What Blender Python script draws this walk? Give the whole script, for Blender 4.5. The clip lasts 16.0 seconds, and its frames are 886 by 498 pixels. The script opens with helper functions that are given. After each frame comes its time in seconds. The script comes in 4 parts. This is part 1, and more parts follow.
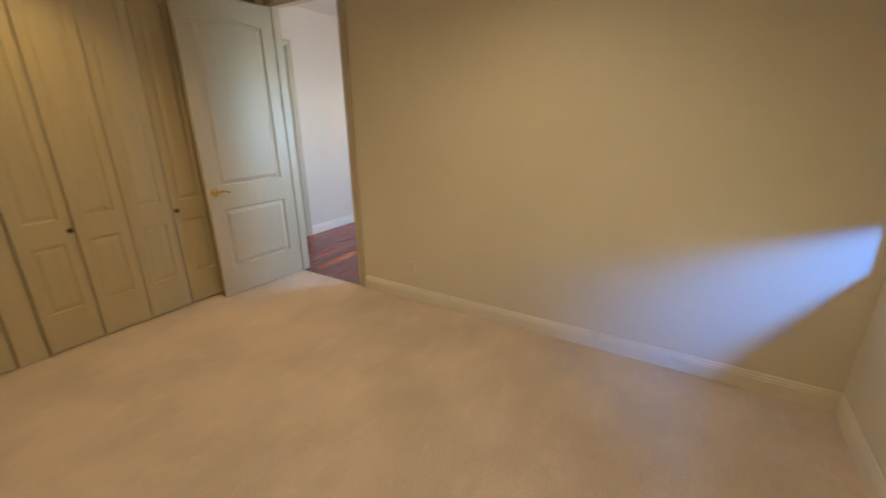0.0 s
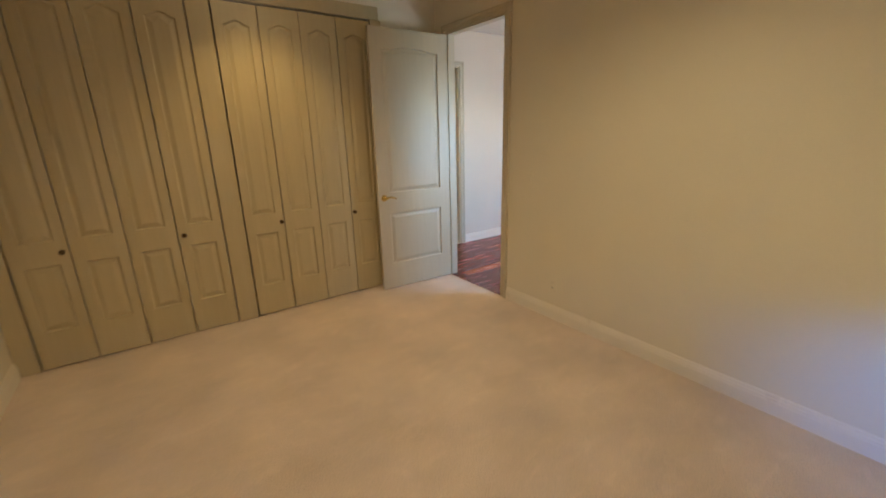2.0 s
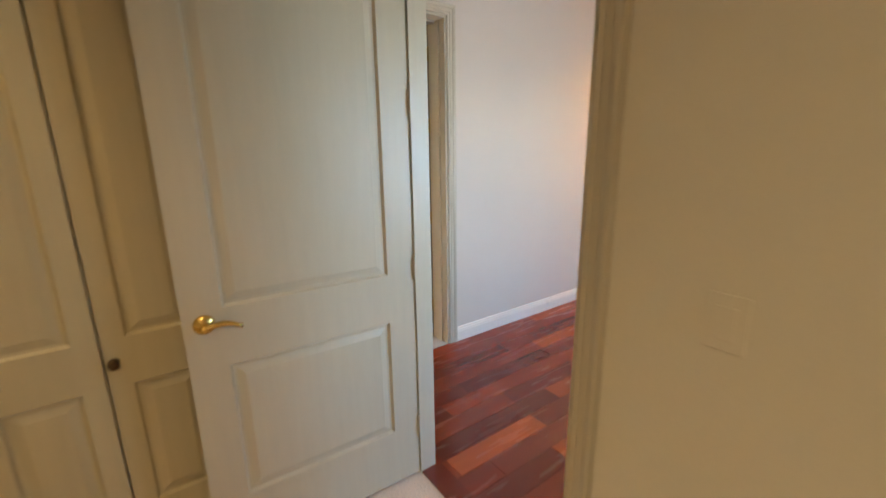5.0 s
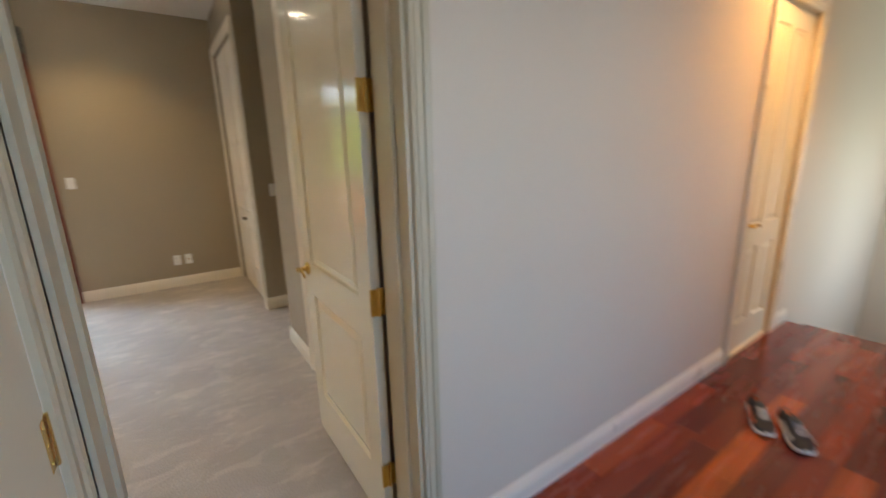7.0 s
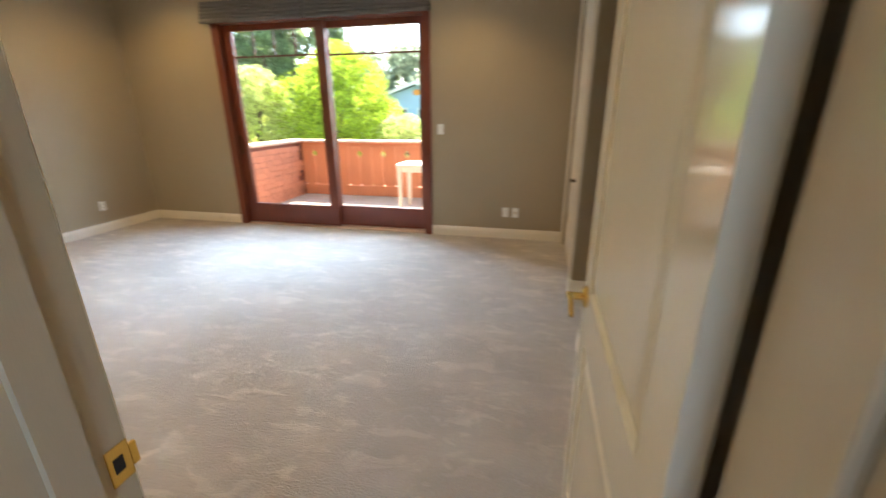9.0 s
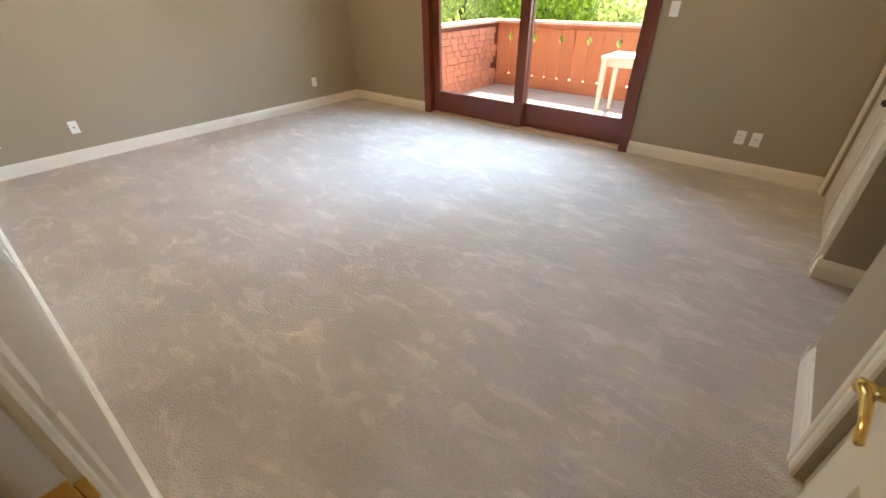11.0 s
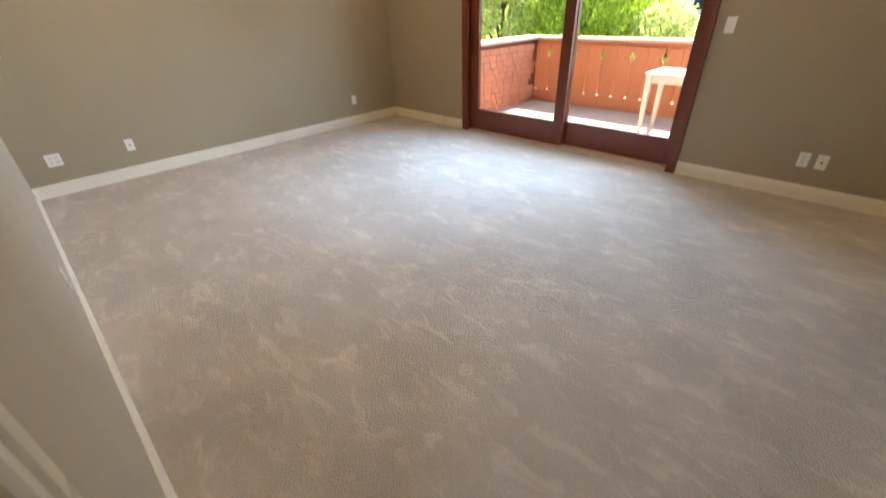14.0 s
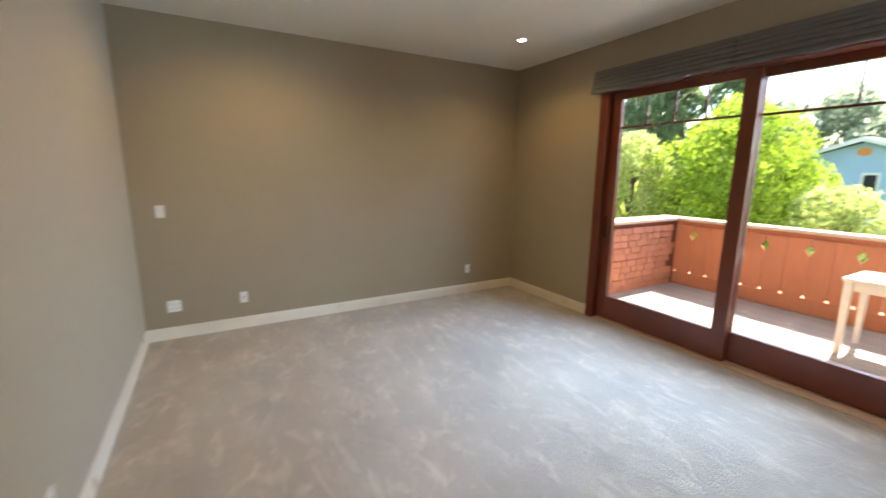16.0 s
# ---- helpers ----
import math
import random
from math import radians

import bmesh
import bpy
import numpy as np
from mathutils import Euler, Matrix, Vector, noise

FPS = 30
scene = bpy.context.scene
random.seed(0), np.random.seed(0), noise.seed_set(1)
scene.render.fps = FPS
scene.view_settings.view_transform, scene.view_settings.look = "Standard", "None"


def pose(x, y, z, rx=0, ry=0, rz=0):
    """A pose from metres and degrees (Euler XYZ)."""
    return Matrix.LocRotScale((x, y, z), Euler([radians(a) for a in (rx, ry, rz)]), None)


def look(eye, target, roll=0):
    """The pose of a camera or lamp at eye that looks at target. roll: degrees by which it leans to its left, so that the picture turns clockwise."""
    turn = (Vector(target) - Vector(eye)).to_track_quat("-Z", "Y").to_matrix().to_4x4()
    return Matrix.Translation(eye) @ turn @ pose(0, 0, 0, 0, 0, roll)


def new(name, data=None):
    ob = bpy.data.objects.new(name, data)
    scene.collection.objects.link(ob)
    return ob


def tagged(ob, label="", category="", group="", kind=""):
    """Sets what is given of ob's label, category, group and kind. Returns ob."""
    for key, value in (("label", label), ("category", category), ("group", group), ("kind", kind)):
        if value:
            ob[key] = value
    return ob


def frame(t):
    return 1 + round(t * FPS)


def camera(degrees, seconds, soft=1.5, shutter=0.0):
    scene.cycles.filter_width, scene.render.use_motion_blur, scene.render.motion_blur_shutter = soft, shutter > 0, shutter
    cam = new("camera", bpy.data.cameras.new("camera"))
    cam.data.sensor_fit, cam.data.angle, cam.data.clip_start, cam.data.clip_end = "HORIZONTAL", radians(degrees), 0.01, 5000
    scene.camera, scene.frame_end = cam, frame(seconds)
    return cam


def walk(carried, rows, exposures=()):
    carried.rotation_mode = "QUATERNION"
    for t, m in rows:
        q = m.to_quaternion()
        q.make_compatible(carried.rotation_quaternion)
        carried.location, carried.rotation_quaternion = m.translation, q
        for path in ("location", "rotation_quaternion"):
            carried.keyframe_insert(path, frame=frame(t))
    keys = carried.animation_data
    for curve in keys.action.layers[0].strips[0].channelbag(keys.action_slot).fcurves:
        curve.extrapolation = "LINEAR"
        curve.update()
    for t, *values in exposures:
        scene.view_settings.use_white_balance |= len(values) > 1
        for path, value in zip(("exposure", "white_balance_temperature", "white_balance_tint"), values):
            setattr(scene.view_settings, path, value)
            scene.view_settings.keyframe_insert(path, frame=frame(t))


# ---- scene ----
cam = camera(94.9, 16.0, soft=1.6, shutter=0.5)
EXPOSURES = [(0, 3.3), (4.7, 3.4), (6.8, 2.75), (7.5, 2.7), (8.5, 2.75), (9.5, 2.78), (14, 2.57), (15, 2.4), (16, 2.25)]
PATH = [
    (0, (-3.0, -4.387, 1.557), (-1.387, -3.386, 0.928), -0.7),
    (0.5, (-3.065, -4.545, 1.497), (-1.68, -3.283, 0.796), -0.5),
    (1, (-3.082, -4.714, 1.541), (-1.996, -3.236, 0.742), -2.0),
    (1.5, (-3.086, -4.684, 1.545), (-2.02, -3.141, 0.849), -3.5),
    (2, (-2.939, -4.5, 1.565), (-1.829, -2.932, 1.009), -1.4),
    (2.5, (-2.735, -4.183, 1.582), (-1.507, -2.681, 1.097), -1.3),
    (3, (-2.359, -3.867, 1.557), (-1.304, -2.23, 1.105), -2.0),
    (3.5, (-2.049, -3.561, 1.512), (-0.955, -1.943, 1.085), -1.7),
    (4, (-1.67, -3.198, 1.533), (-0.598, -1.564, 1.108), -2.5),
    (4.5, (-1.346, -2.808, 1.484), (-0.377, -1.103, 1.094), -1.1),
    (4.7, (-1.304, -2.641, 1.473), (-0.188, -1.039, 1.038), -0.1),
    (6.8, (-0.101, -1.137, 1.527), (1.077, 0.397, 1.018), -2.0),
    (7, (-0.036, -1.04, 1.492), (1.065, 0.564, 1.029), -1.4),
    (7.5, (0.12, -0.787, 1.489), (0.73, 1.066, 1.047), -1.7),
    (8, (0.254, -0.606, 1.482), (0.28, 1.323, 0.955), -1.1),
    (8.5, (0.305, -0.394, 1.458), (0.234, 1.497, 0.81), 2.8),
    (9, (0.353, -0.181, 1.453), (-0.074, 1.667, 0.817), -0.3),
    (9.5, (0.375, -0.012, 1.428), (-0.51, 1.617, 0.677), -3.0),
    (12, (0.166, 0.319, 1.46), (-0.924, 1.561, 0.335), -1.0),
    (12.5, (0.162, 0.308, 1.468), (-0.941, 1.529, 0.332), -1.1),
    (13, (0.126, 0.273, 1.461), (-0.97, 1.494, 0.318), -0.7),
    (13.5, (0.124, 0.279, 1.472), (-0.986, 1.497, 0.34), -0.9),
    (14, (0.142, 0.32, 1.466), (-1.068, 1.539, 0.44), -1.9),
    (14.5, (0.079, 0.349, 1.502), (-1.25, 1.699, 0.862), -0.1),
    (15, (-0.034, 0.492, 1.533), (-1.668, 1.552, 1.076), -0.7),
    (15.5, (-0.315, 0.555, 1.715), (-2.101, 1.339, 1.274), 0.5),
    (16, (-0.458, 0.86, 1.643), (-2.17, 1.824, 1.272), 0.5),
]
walk(cam, [(t, look(eye, target, roll)) for t, eye, target, roll in PATH], EXPOSURES)

# ---- light ----
world = bpy.data.worlds.new("sky_world")
scene.world = world
world.use_nodes = True
wn = world.node_tree.nodes
sky = wn.new("ShaderNodeTexSky")
sky.sky_type, sky.sun_disc = "NISHITA", False
SUN_UP, SUN_SIDE = 53.0, -12.0
sky.sun_elevation, sky.sun_rotation = radians(SUN_UP), radians(SUN_SIDE)
world.node_tree.links.new(sky.outputs[0], wn["Background"].inputs[0])
wn["Background"].inputs[1].default_value = 0.15

sun_data = bpy.data.lights.new("sun", "SUN")
sun_data.energy, sun_data.angle, sun_data.color = 4.8, radians(0.5), (1.0, 0.95, 0.86)
sun = new("sun", sun_data)
sun.matrix_world = look((6 * math.sin(radians(SUN_SIDE)), 6 * math.cos(radians(SUN_SIDE)), 6 * math.tan(radians(SUN_UP))), (0, 0, 0))


def window_light(name, eye, target, w, h, watts, colour, spread=180):
    d = bpy.data.lights.new(name, "AREA")
    d.shape, d.size, d.size_y, d.energy, d.color, d.spread = "RECTANGLE", w, h, watts, colour, radians(spread)
    ob = new(name, d)
    ob.matrix_world = look(eye, target)
    return ob


def spot_light(name, eye, watts, angle=110, colour=(1.0, 0.68, 0.32), blend=0.7):
    d = bpy.data.lights.new(name, "SPOT")
    d.energy, d.spot_size, d.spot_blend, d.color, d.shadow_soft_size = watts, radians(angle), blend, colour, 0.04
    ob = new(name, d)
    ob.matrix_world = look(eye, (eye[0], eye[1] + 0.001, 0))
    return ob


# two unseen lamps added outside the sliding door to boost the sky's light
window_light("sky_fill_slider", (-2.3, 5.15, 2.86), (-2.6, -0.8, 1.3), 2.8, 0.45, 47, (0.42, 0.67, 1.0), 130)
window_light("sky_fill_slider_side", (-0.36, 5.6, 1.35), (-1.75, 0.19, 1.0), 1.25, 1.9, 14, (0.5, 0.72, 1.0), 90)
window_light("daylight_hall", (1.1, -2.95, 1.35), (1.1, 0, 0.5), 1.4, 1.0, 3.5, (0.26, 0.56, 1.0), 150)
window_light("daylight_stair", (6.0, -2.1, 1.0), (5.6, 0, 0.6), 1.2, 1.4, 6, (0.8, 0.92, 1.0))
# small unseen blue lamp, added to throw a wedge on the east wall
window_light("wedge_lamp_bedroom", (-3.95, -5.45, 1.145), (-0.34, -5.15, 0.91), 0.08, 0.02, 1.5, (0.07, 0.3, 1.0), 52)

# ---- materials ----


def material(name, colour, rough=0.6, metal=0.0, var=0.12, scale=6.0, fine=180.0, bump=0.12, dist=0.002, coat=0.0, per=0.0, stretch=None):
    """A surface with broad and fine variation of its colour and a fine relief; per: variation from piece to piece."""
    m = bpy.data.materials.new(name)
    m.use_nodes = True
    n, l = m.node_tree.nodes, m.node_tree.links
    b = n["Principled BSDF"]
    b.inputs["Metallic"].default_value = metal
    b.inputs["Coat Weight"].default_value = coat
    b.inputs["Coat Roughness"].default_value = 0.12
    tc = n.new("ShaderNodeTexCoord")
    mp = n.new("ShaderNodeMapping")
    l.new(tc.outputs["Object"], mp.inputs[0])
    if stretch:
        mp.inputs["Scale"].default_value = stretch
    big, small = n.new("ShaderNodeTexNoise"), n.new("ShaderNodeTexNoise")
    big.inputs["Scale"].default_value, big.inputs["Detail"].default_value = scale, 4
    small.inputs["Scale"].default_value, small.inputs["Detail"].default_value = fine, 3
    for t in (big, small):
        l.new(mp.outputs[0], t.inputs[0])
    add = n.new("ShaderNodeMath")
    add.operation = "MULTIPLY_ADD"
    l.new(small.outputs[0], add.inputs[0])
    add.inputs[1].default_value = 0.4
    l.new(big.outputs[0], add.inputs[2])
    out = add.outputs[0]
    if per:
        oi, p = n.new("ShaderNodeObjectInfo"), n.new("ShaderNodeMath")
        p.operation = "MULTIPLY_ADD"
        l.new(oi.outputs["Random"], p.inputs[0])
        p.inputs[1].default_value = per
        l.new(out, p.inputs[2])
        sub = n.new("ShaderNodeMath")
        sub.operation = "SUBTRACT"
        l.new(p.outputs[0], sub.inputs[0])
        sub.inputs[1].default_value = per / 2
        out = sub.outputs[0]
    ramp = n.new("ShaderNodeMapRange")
    l.new(out, ramp.inputs[0])
    ramp.inputs[1].default_value, ramp.inputs[2].default_value = 0.25, 1.15
    ramp.inputs[3].default_value, ramp.inputs[4].default_value = 1 - var, 1 + var
    mul = n.new("ShaderNodeVectorMath")
    mul.operation = "SCALE"
    mul.inputs[0].default_value = colour
    l.new(ramp.outputs[0], mul.inputs["Scale"])
    l.new(mul.outputs[0], b.inputs["Base Color"])
    rr = n.new("ShaderNodeMapRange")
    l.new(big.outputs[0], rr.inputs[0])
    rr.inputs[1].default_value, rr.inputs[2].default_value = 0.3, 0.7
    rr.inputs[3].default_value, rr.inputs[4].default_value = max(0.03, rough - 0.06), min(1, rough + 0.06)
    l.new(rr.outputs[0], b.inputs["Roughness"])
    if bump:
        bp = n.new("ShaderNodeBump")
        bp.inputs["Strength"].default_value, bp.inputs["Distance"].default_value = bump, dist
        l.new(small.outputs[0], bp.inputs["Height"])
        l.new(bp.outputs[0], b.inputs["Normal"])
    return m


def carpet_material(name, colour, marks):
    """Cut pile carpet: speckle, tuft relief, and brushed strokes and foot marks where the pile lies the other way."""
    m = material(name, colour, 0.95, var=0.3, scale=2.0, fine=125, bump=0.8, dist=0.012)
    n, l = m.node_tree.nodes, m.node_tree.links
    n["Math"].inputs[1].default_value = 0.85
    b = n["Principled BSDF"]
    b.inputs["Sheen Weight"].default_value = 0.25
    b.inputs["Sheen Roughness"].default_value = 0.5
    tc = n["Texture Coordinate"]

    def calc(kind, x, y):
        f = n.new("ShaderNodeMath")
        f.operation = kind
        for i, v in enumerate((x, y)):
            if isinstance(v, (int, float)):
                f.inputs[i].default_value = v
            else:
                l.new(v, f.inputs[i])
        return f.outputs[0]

    def strokes(turn, stretch, scale, lo, hi, warp, detail=3.0):
        """Patches of laid pile, drawn out along one way; lo and hi: how sharp and how many."""
        mp = n.new("ShaderNodeMapping")
        mp.inputs["Rotation"].default_value = (0, 0, radians(turn))
        mp.inputs["Scale"].default_value = (1.0, stretch, 1.0)
        l.new(tc.outputs["Object"], mp.inputs[0])
        t = n.new("ShaderNodeTexNoise")
        t.inputs["Scale"].default_value, t.inputs["Detail"].default_value, t.inputs["Distortion"].default_value = scale, detail, warp
        l.new(mp.outputs[0], t.inputs[0])
        r = n.new("ShaderNodeMapRange")
        r.interpolation_type = "SMOOTHSTEP"
        l.new(t.outputs[0], r.inputs[0])
        r.inputs[1].default_value, r.inputs[2].default_value = lo, hi
        return r.outputs[0], t.outputs[0]

    broad = strokes(58, 2.6, 1.7, 0.48, 0.66, 0.5, 5.0)[0]
    dabs = strokes(66, 2.4, 4.2, 0.54, 0.66, 0.7, 4.0)[0]
    swirl = strokes(12, 1.5, 5.5, 0.56, 0.68, 1.3, 4.0)[0]
    edge = strokes(0, 1.0, 3.0, 0, 1, 1.1, 1.0)[1]
    rim = n.new("ShaderNodeMapRange")
    l.new(calc("ABSOLUTE", calc("SUBTRACT", edge, 0.58), 0.0), rim.inputs[0])
    rim.inputs[1].default_value, rim.inputs[2].default_value = 0.002, 0.014
    rim.inputs[3].default_value, rim.inputs[4].default_value = 1.0, 0.0
    lay = calc("ADD", calc("MULTIPLY", broad, 0.45), calc("MULTIPLY", dabs, 0.8))
    lay = calc("ADD", lay, calc("MULTIPLY", swirl, 0.55))
    lay = calc("ADD", lay, calc("MULTIPLY", rim.outputs[0], 0.4))
    s = n.new("ShaderNodeVectorMath")
    s.operation = "SCALE"
    l.new(n["Vector Math"].outputs[0], s.inputs[0])
    l.new(calc("MULTIPLY_ADD", lay, marks), s.inputs["Scale"])
    s.inputs["Scale"].links[0].from_node.inputs[2].default_value = 1.0 - marks * 0.35
    l.new(s.outputs[0], b.inputs["Base Color"])
    # the laid pile stands a few millimetres lower or higher
    relief = n.new("ShaderNodeBump")
    relief.inputs["Strength"].default_value, relief.inputs["Distance"].default_value = marks, 0.01
    l.new(lay, relief.inputs["Height"])
    l.new(relief.outputs[0], n["Bump"].inputs["Normal"])
    return m


def glow_material(name, colour, strength):
    m = bpy.data.materials.new(name)
    m.use_nodes = True
    b = m.node_tree.nodes["Principled BSDF"]
    b.inputs["Emission Color"].default_value = (*colour, 1)
    b.inputs["Emission Strength"].default_value = strength
    return m


def glass_material(name):
    m = bpy.data.materials.new(name)
    m.use_nodes = True
    b = m.node_tree.nodes["Principled BSDF"]
    b.inputs["Transmission Weight"].default_value = 1.0
    b.inputs["Roughness"].default_value = 0.0
    b.inputs["IOR"].default_value = 1.02
    b.inputs["Base Color"].default_value = (0.98, 1, 0.99, 1)
    return m


CREAM = material("cream_wall_paint", (0.70, 0.63, 0.49), 0.48, var=0.05, scale=1.5, fine=140, bump=0.1)
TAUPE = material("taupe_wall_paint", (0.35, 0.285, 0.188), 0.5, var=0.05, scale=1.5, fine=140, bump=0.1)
# taupe lightened to carry the daylight that falls on the south wall
TAUPE_DAYLIT = material("taupe_paint_with_daylight", (0.46, 0.40, 0.305), 0.5, var=0.05, scale=1.5, fine=140, bump=0.1)
PALE = material("pale_hall_paint", (0.62, 0.53, 0.42), 0.55, var=0.05, scale=1.5, fine=140, bump=0.1)
CEIL = material("ceiling_paint", (0.72, 0.67, 0.58), 0.8, var=0.04, scale=2, fine=120, bump=0.1)
TRIM = material("white_trim_paint", (0.76, 0.69, 0.57), 0.32, var=0.05, scale=4, fine=90, bump=0.05)
CREAMDOOR = material("cream_door_paint", (0.52, 0.445, 0.315), 0.38, var=0.06, scale=5, fine=120, bump=0.1, stretch=(6, 6, 0.6))
WARDROBE = material("cream_wardrobe_paint", (0.47, 0.39, 0.235), 0.42, var=0.08, scale=4, fine=90, bump=0.12, stretch=(8, 8, 0.5))
GLOSSDOOR = material("gloss_white_door_paint", (0.78, 0.72, 0.57), 0.12, var=0.02, scale=2, fine=40, bump=0.0)
CARPET_A = carpet_material("beige_carpet", (0.60, 0.475, 0.365), 0.06)
CARPET_B = carpet_material("grey_beige_carpet", (0.42, 0.367, 0.306), 0.23)
PLANK = material("red_hardwood", (0.17, 0.024, 0.010), 0.25, var=0.28, scale=4, fine=30, bump=0.03, coat=0.15, stretch=(0.5, 5, 5))
pn, pl = PLANK.node_tree.nodes, PLANK.node_tree.links
tone, pick = pn.new("ShaderNodeValToRGB"), pn.new("ShaderNodeObjectInfo")
tone.color_ramp.elements[0].color, tone.color_ramp.elements[1].color = (0.11, 0.012, 0.005, 1), (0.42, 0.085, 0.016, 1)
for at, col in ((0.45, (0.17, 0.02, 0.007, 1)), (0.8, (0.23, 0.03, 0.008, 1))):
    tone.color_ramp.elements.new(at).color = col
pl.new(pick.outputs["Random"], tone.inputs[0])
pl.new(tone.outputs[0], pn["Vector Math"].inputs[0])
MAHOGANY = material("mahogany", (0.15, 0.028, 0.009), 0.34, var=0.2, scale=5, fine=90, bump=0.05, coat=0.2, stretch=(2, 2, 1))
BRASS = material("brass", (0.78, 0.53, 0.16), 0.2, 1.0, var=0.08, scale=30, bump=0.02)
BRONZE = material("dark_bronze", (0.09, 0.055, 0.03), 0.35, 0.9, var=0.1, scale=30, bump=0.02)
PLASTIC = material("white_plastic", (0.8, 0.79, 0.75), 0.35, var=0.03, scale=20, bump=0.0)
DARK = material("dark_recess", (0.02, 0.017, 0.014), 0.8, var=0.1, bump=0.0)
BLIND = material("grey_linen", (0.15, 0.14, 0.125), 0.9, var=0.1, scale=8, fine=400, bump=0.3, stretch=(1, 1, 6))
SHINGLE = material("terracotta_stained_shingle", (0.50, 0.19, 0.105), 0.85, var=0.18, scale=5, fine=60, bump=0.3, per=0.5, stretch=(6, 6, 0.8))
REDWOOD = material("terracotta_stained_board", (0.50, 0.17, 0.075), 0.75, var=0.15, scale=4, fine=60, bump=0.2, per=0.3, stretch=(6, 6, 0.6))
CAPWOOD = material("pale_cap_board", (0.62, 0.45, 0.33), 0.7, var=0.12, scale=4, fine=60, bump=0.2, stretch=(0.8, 6, 6))
DECK = material("weathered_deck_board", (0.38, 0.31, 0.26), 0.8, var=0.2, scale=4, fine=60, bump=0.25, per=0.4, stretch=(0.6, 6, 6))
TABLEWOOD = material("pale_table_wood", (0.62, 0.53, 0.42), 0.6, var=0.15, scale=5, fine=70, bump=0.15, stretch=(1, 5, 5))
STUCCO = material("outside_stucco", (0.5, 0.42, 0.34), 0.9, var=0.1, scale=3, fine=60, bump=0.3)
HOUSEWALL = material("blue_grey_siding", (0.38, 0.5, 0.58), 0.8, var=0.08, scale=1, fine=20, bump=0.1)
HOUSEROOF = material("grey_shingle_roof", (0.36, 0.37, 0.38), 0.9, var=0.15, scale=2, fine=12, bump=0.3)
ORANGE = material("orange_paint", (0.75, 0.28, 0.06), 0.6, var=0.05)
BARK = material("bark", (0.13, 0.09, 0.06), 0.9, var=0.3, scale=6, fine=40, bump=0.5)
GRASS = material("ground_cover", (0.09, 0.12, 0.04), 0.95, var=0.4, scale=0.5, fine=8, bump=0.3)
GLASS = glass_material("clear_glass")
LAMP = glow_material("lamp_glow", (1.0, 0.86, 0.62), 14.0)
RUBBER = material("black_mesh_fabric", (0.025, 0.025, 0.027), 0.7, var=0.3, scale=40, fine=300, bump=0.3)
SOLE = material("white_foam_sole", (0.72, 0.69, 0.62), 0.6, var=0.1, scale=30, bump=0.1)
CORAL = material("orange_overlay", (0.8, 0.22, 0.08), 0.5, var=0.1, bump=0.0)
LACE = material("white_lace", (0.75, 0.74, 0.7), 0.8, var=0.1, bump=0.0)


def leaf_material(name, colour):
    m = bpy.data.materials.new(name)
    m.use_nodes = True
    n, l = m.node_tree.nodes, m.node_tree.links
    b = n["Principled BSDF"]
    b.inputs["Roughness"].default_value = 0.55
    g = n.new("ShaderNodeNewGeometry")
    r = n.new("ShaderNodeMapRange")
    r.inputs[3].default_value, r.inputs[4].default_value = 0.5, 1.5
    l.new(g.outputs["Random Per Island"], r.inputs[0])
    s = n.new("ShaderNodeVectorMath")
    s.operation = "SCALE"
    s.inputs[0].default_value = colour
    l.new(r.outputs[0], s.inputs["Scale"])
    l.new(s.outputs[0], b.inputs["Base Color"])
    t = n.new("ShaderNodeBsdfTranslucent")
    l.new(s.outputs[0], t.inputs[0])
    mix = n.new("ShaderNodeMixShader")
    mix.inputs[0].default_value = 0.6
    l.new(b.outputs[0], mix.inputs[1])
    l.new(t.outputs[0], mix.inputs[2])
    l.new(mix.outputs[0], n["Material Output"].inputs[0])
    return m


LEAF_BRIGHT = leaf_material("bright_green_leaf", (0.36, 0.46, 0.045))
LEAF_PALE = leaf_material("pale_green_leaf", (0.54, 0.58, 0.2))
LEAF_DARK = leaf_material("dark_green_leaf", (0.25, 0.32, 0.15))
# paler and greyer than the near leaves: distance haze is in the colour
LEAF_HAZY = leaf_material("far_leaf_with_haze", (0.4, 0.44, 0.3))

# ---- mesh helpers ----


def box(bm, x0, x1, y0, y1, z0, z1):
    v = [bm.verts.new((x, y, z)) for x in (x0, x1) for y in (y0, y1) for z in (z0, z1)]
    for q in ((0, 1, 3, 2), (4, 6, 7, 5), (0, 4, 5, 1), (2, 3, 7, 6), (0, 2, 6, 4), (1, 5, 7, 3)):
        bm.faces.new([v[i] for i in q])
    return bm


def boxes(*rows, bevel=0.0):
    bm = bmesh.new()
    for r in rows:
        box(bm, *r)
    if bevel:
        bmesh.ops.bevel(bm, geom=bm.edges[:], offset=bevel, segments=2, affect="EDGES", profile=0.6)
    return bm


def mesh_of(name, bm, mat, smooth=False):
    bmesh.ops.recalc_face_normals(bm, faces=bm.faces)
    me = bpy.data.meshes.new(name)
    bm.to_mesh(me)
    bm.free()
    me.materials.append(mat)
    if smooth:
        for p in me.polygons:
            p.use_smooth = True
    return me


def part(name, bm, mat, parent=None, label="", smooth=False):
    ob = new(name, mesh_of(name, bm, mat, smooth))
    if parent:
        ob.parent = parent
    if label:
        tagged(ob, label)
    return ob


def thing(name, label, category, m=None, group=""):
    ob = new(name)
    if m is not None:
        ob.matrix_world = m
    return tagged(ob, label, category, group)


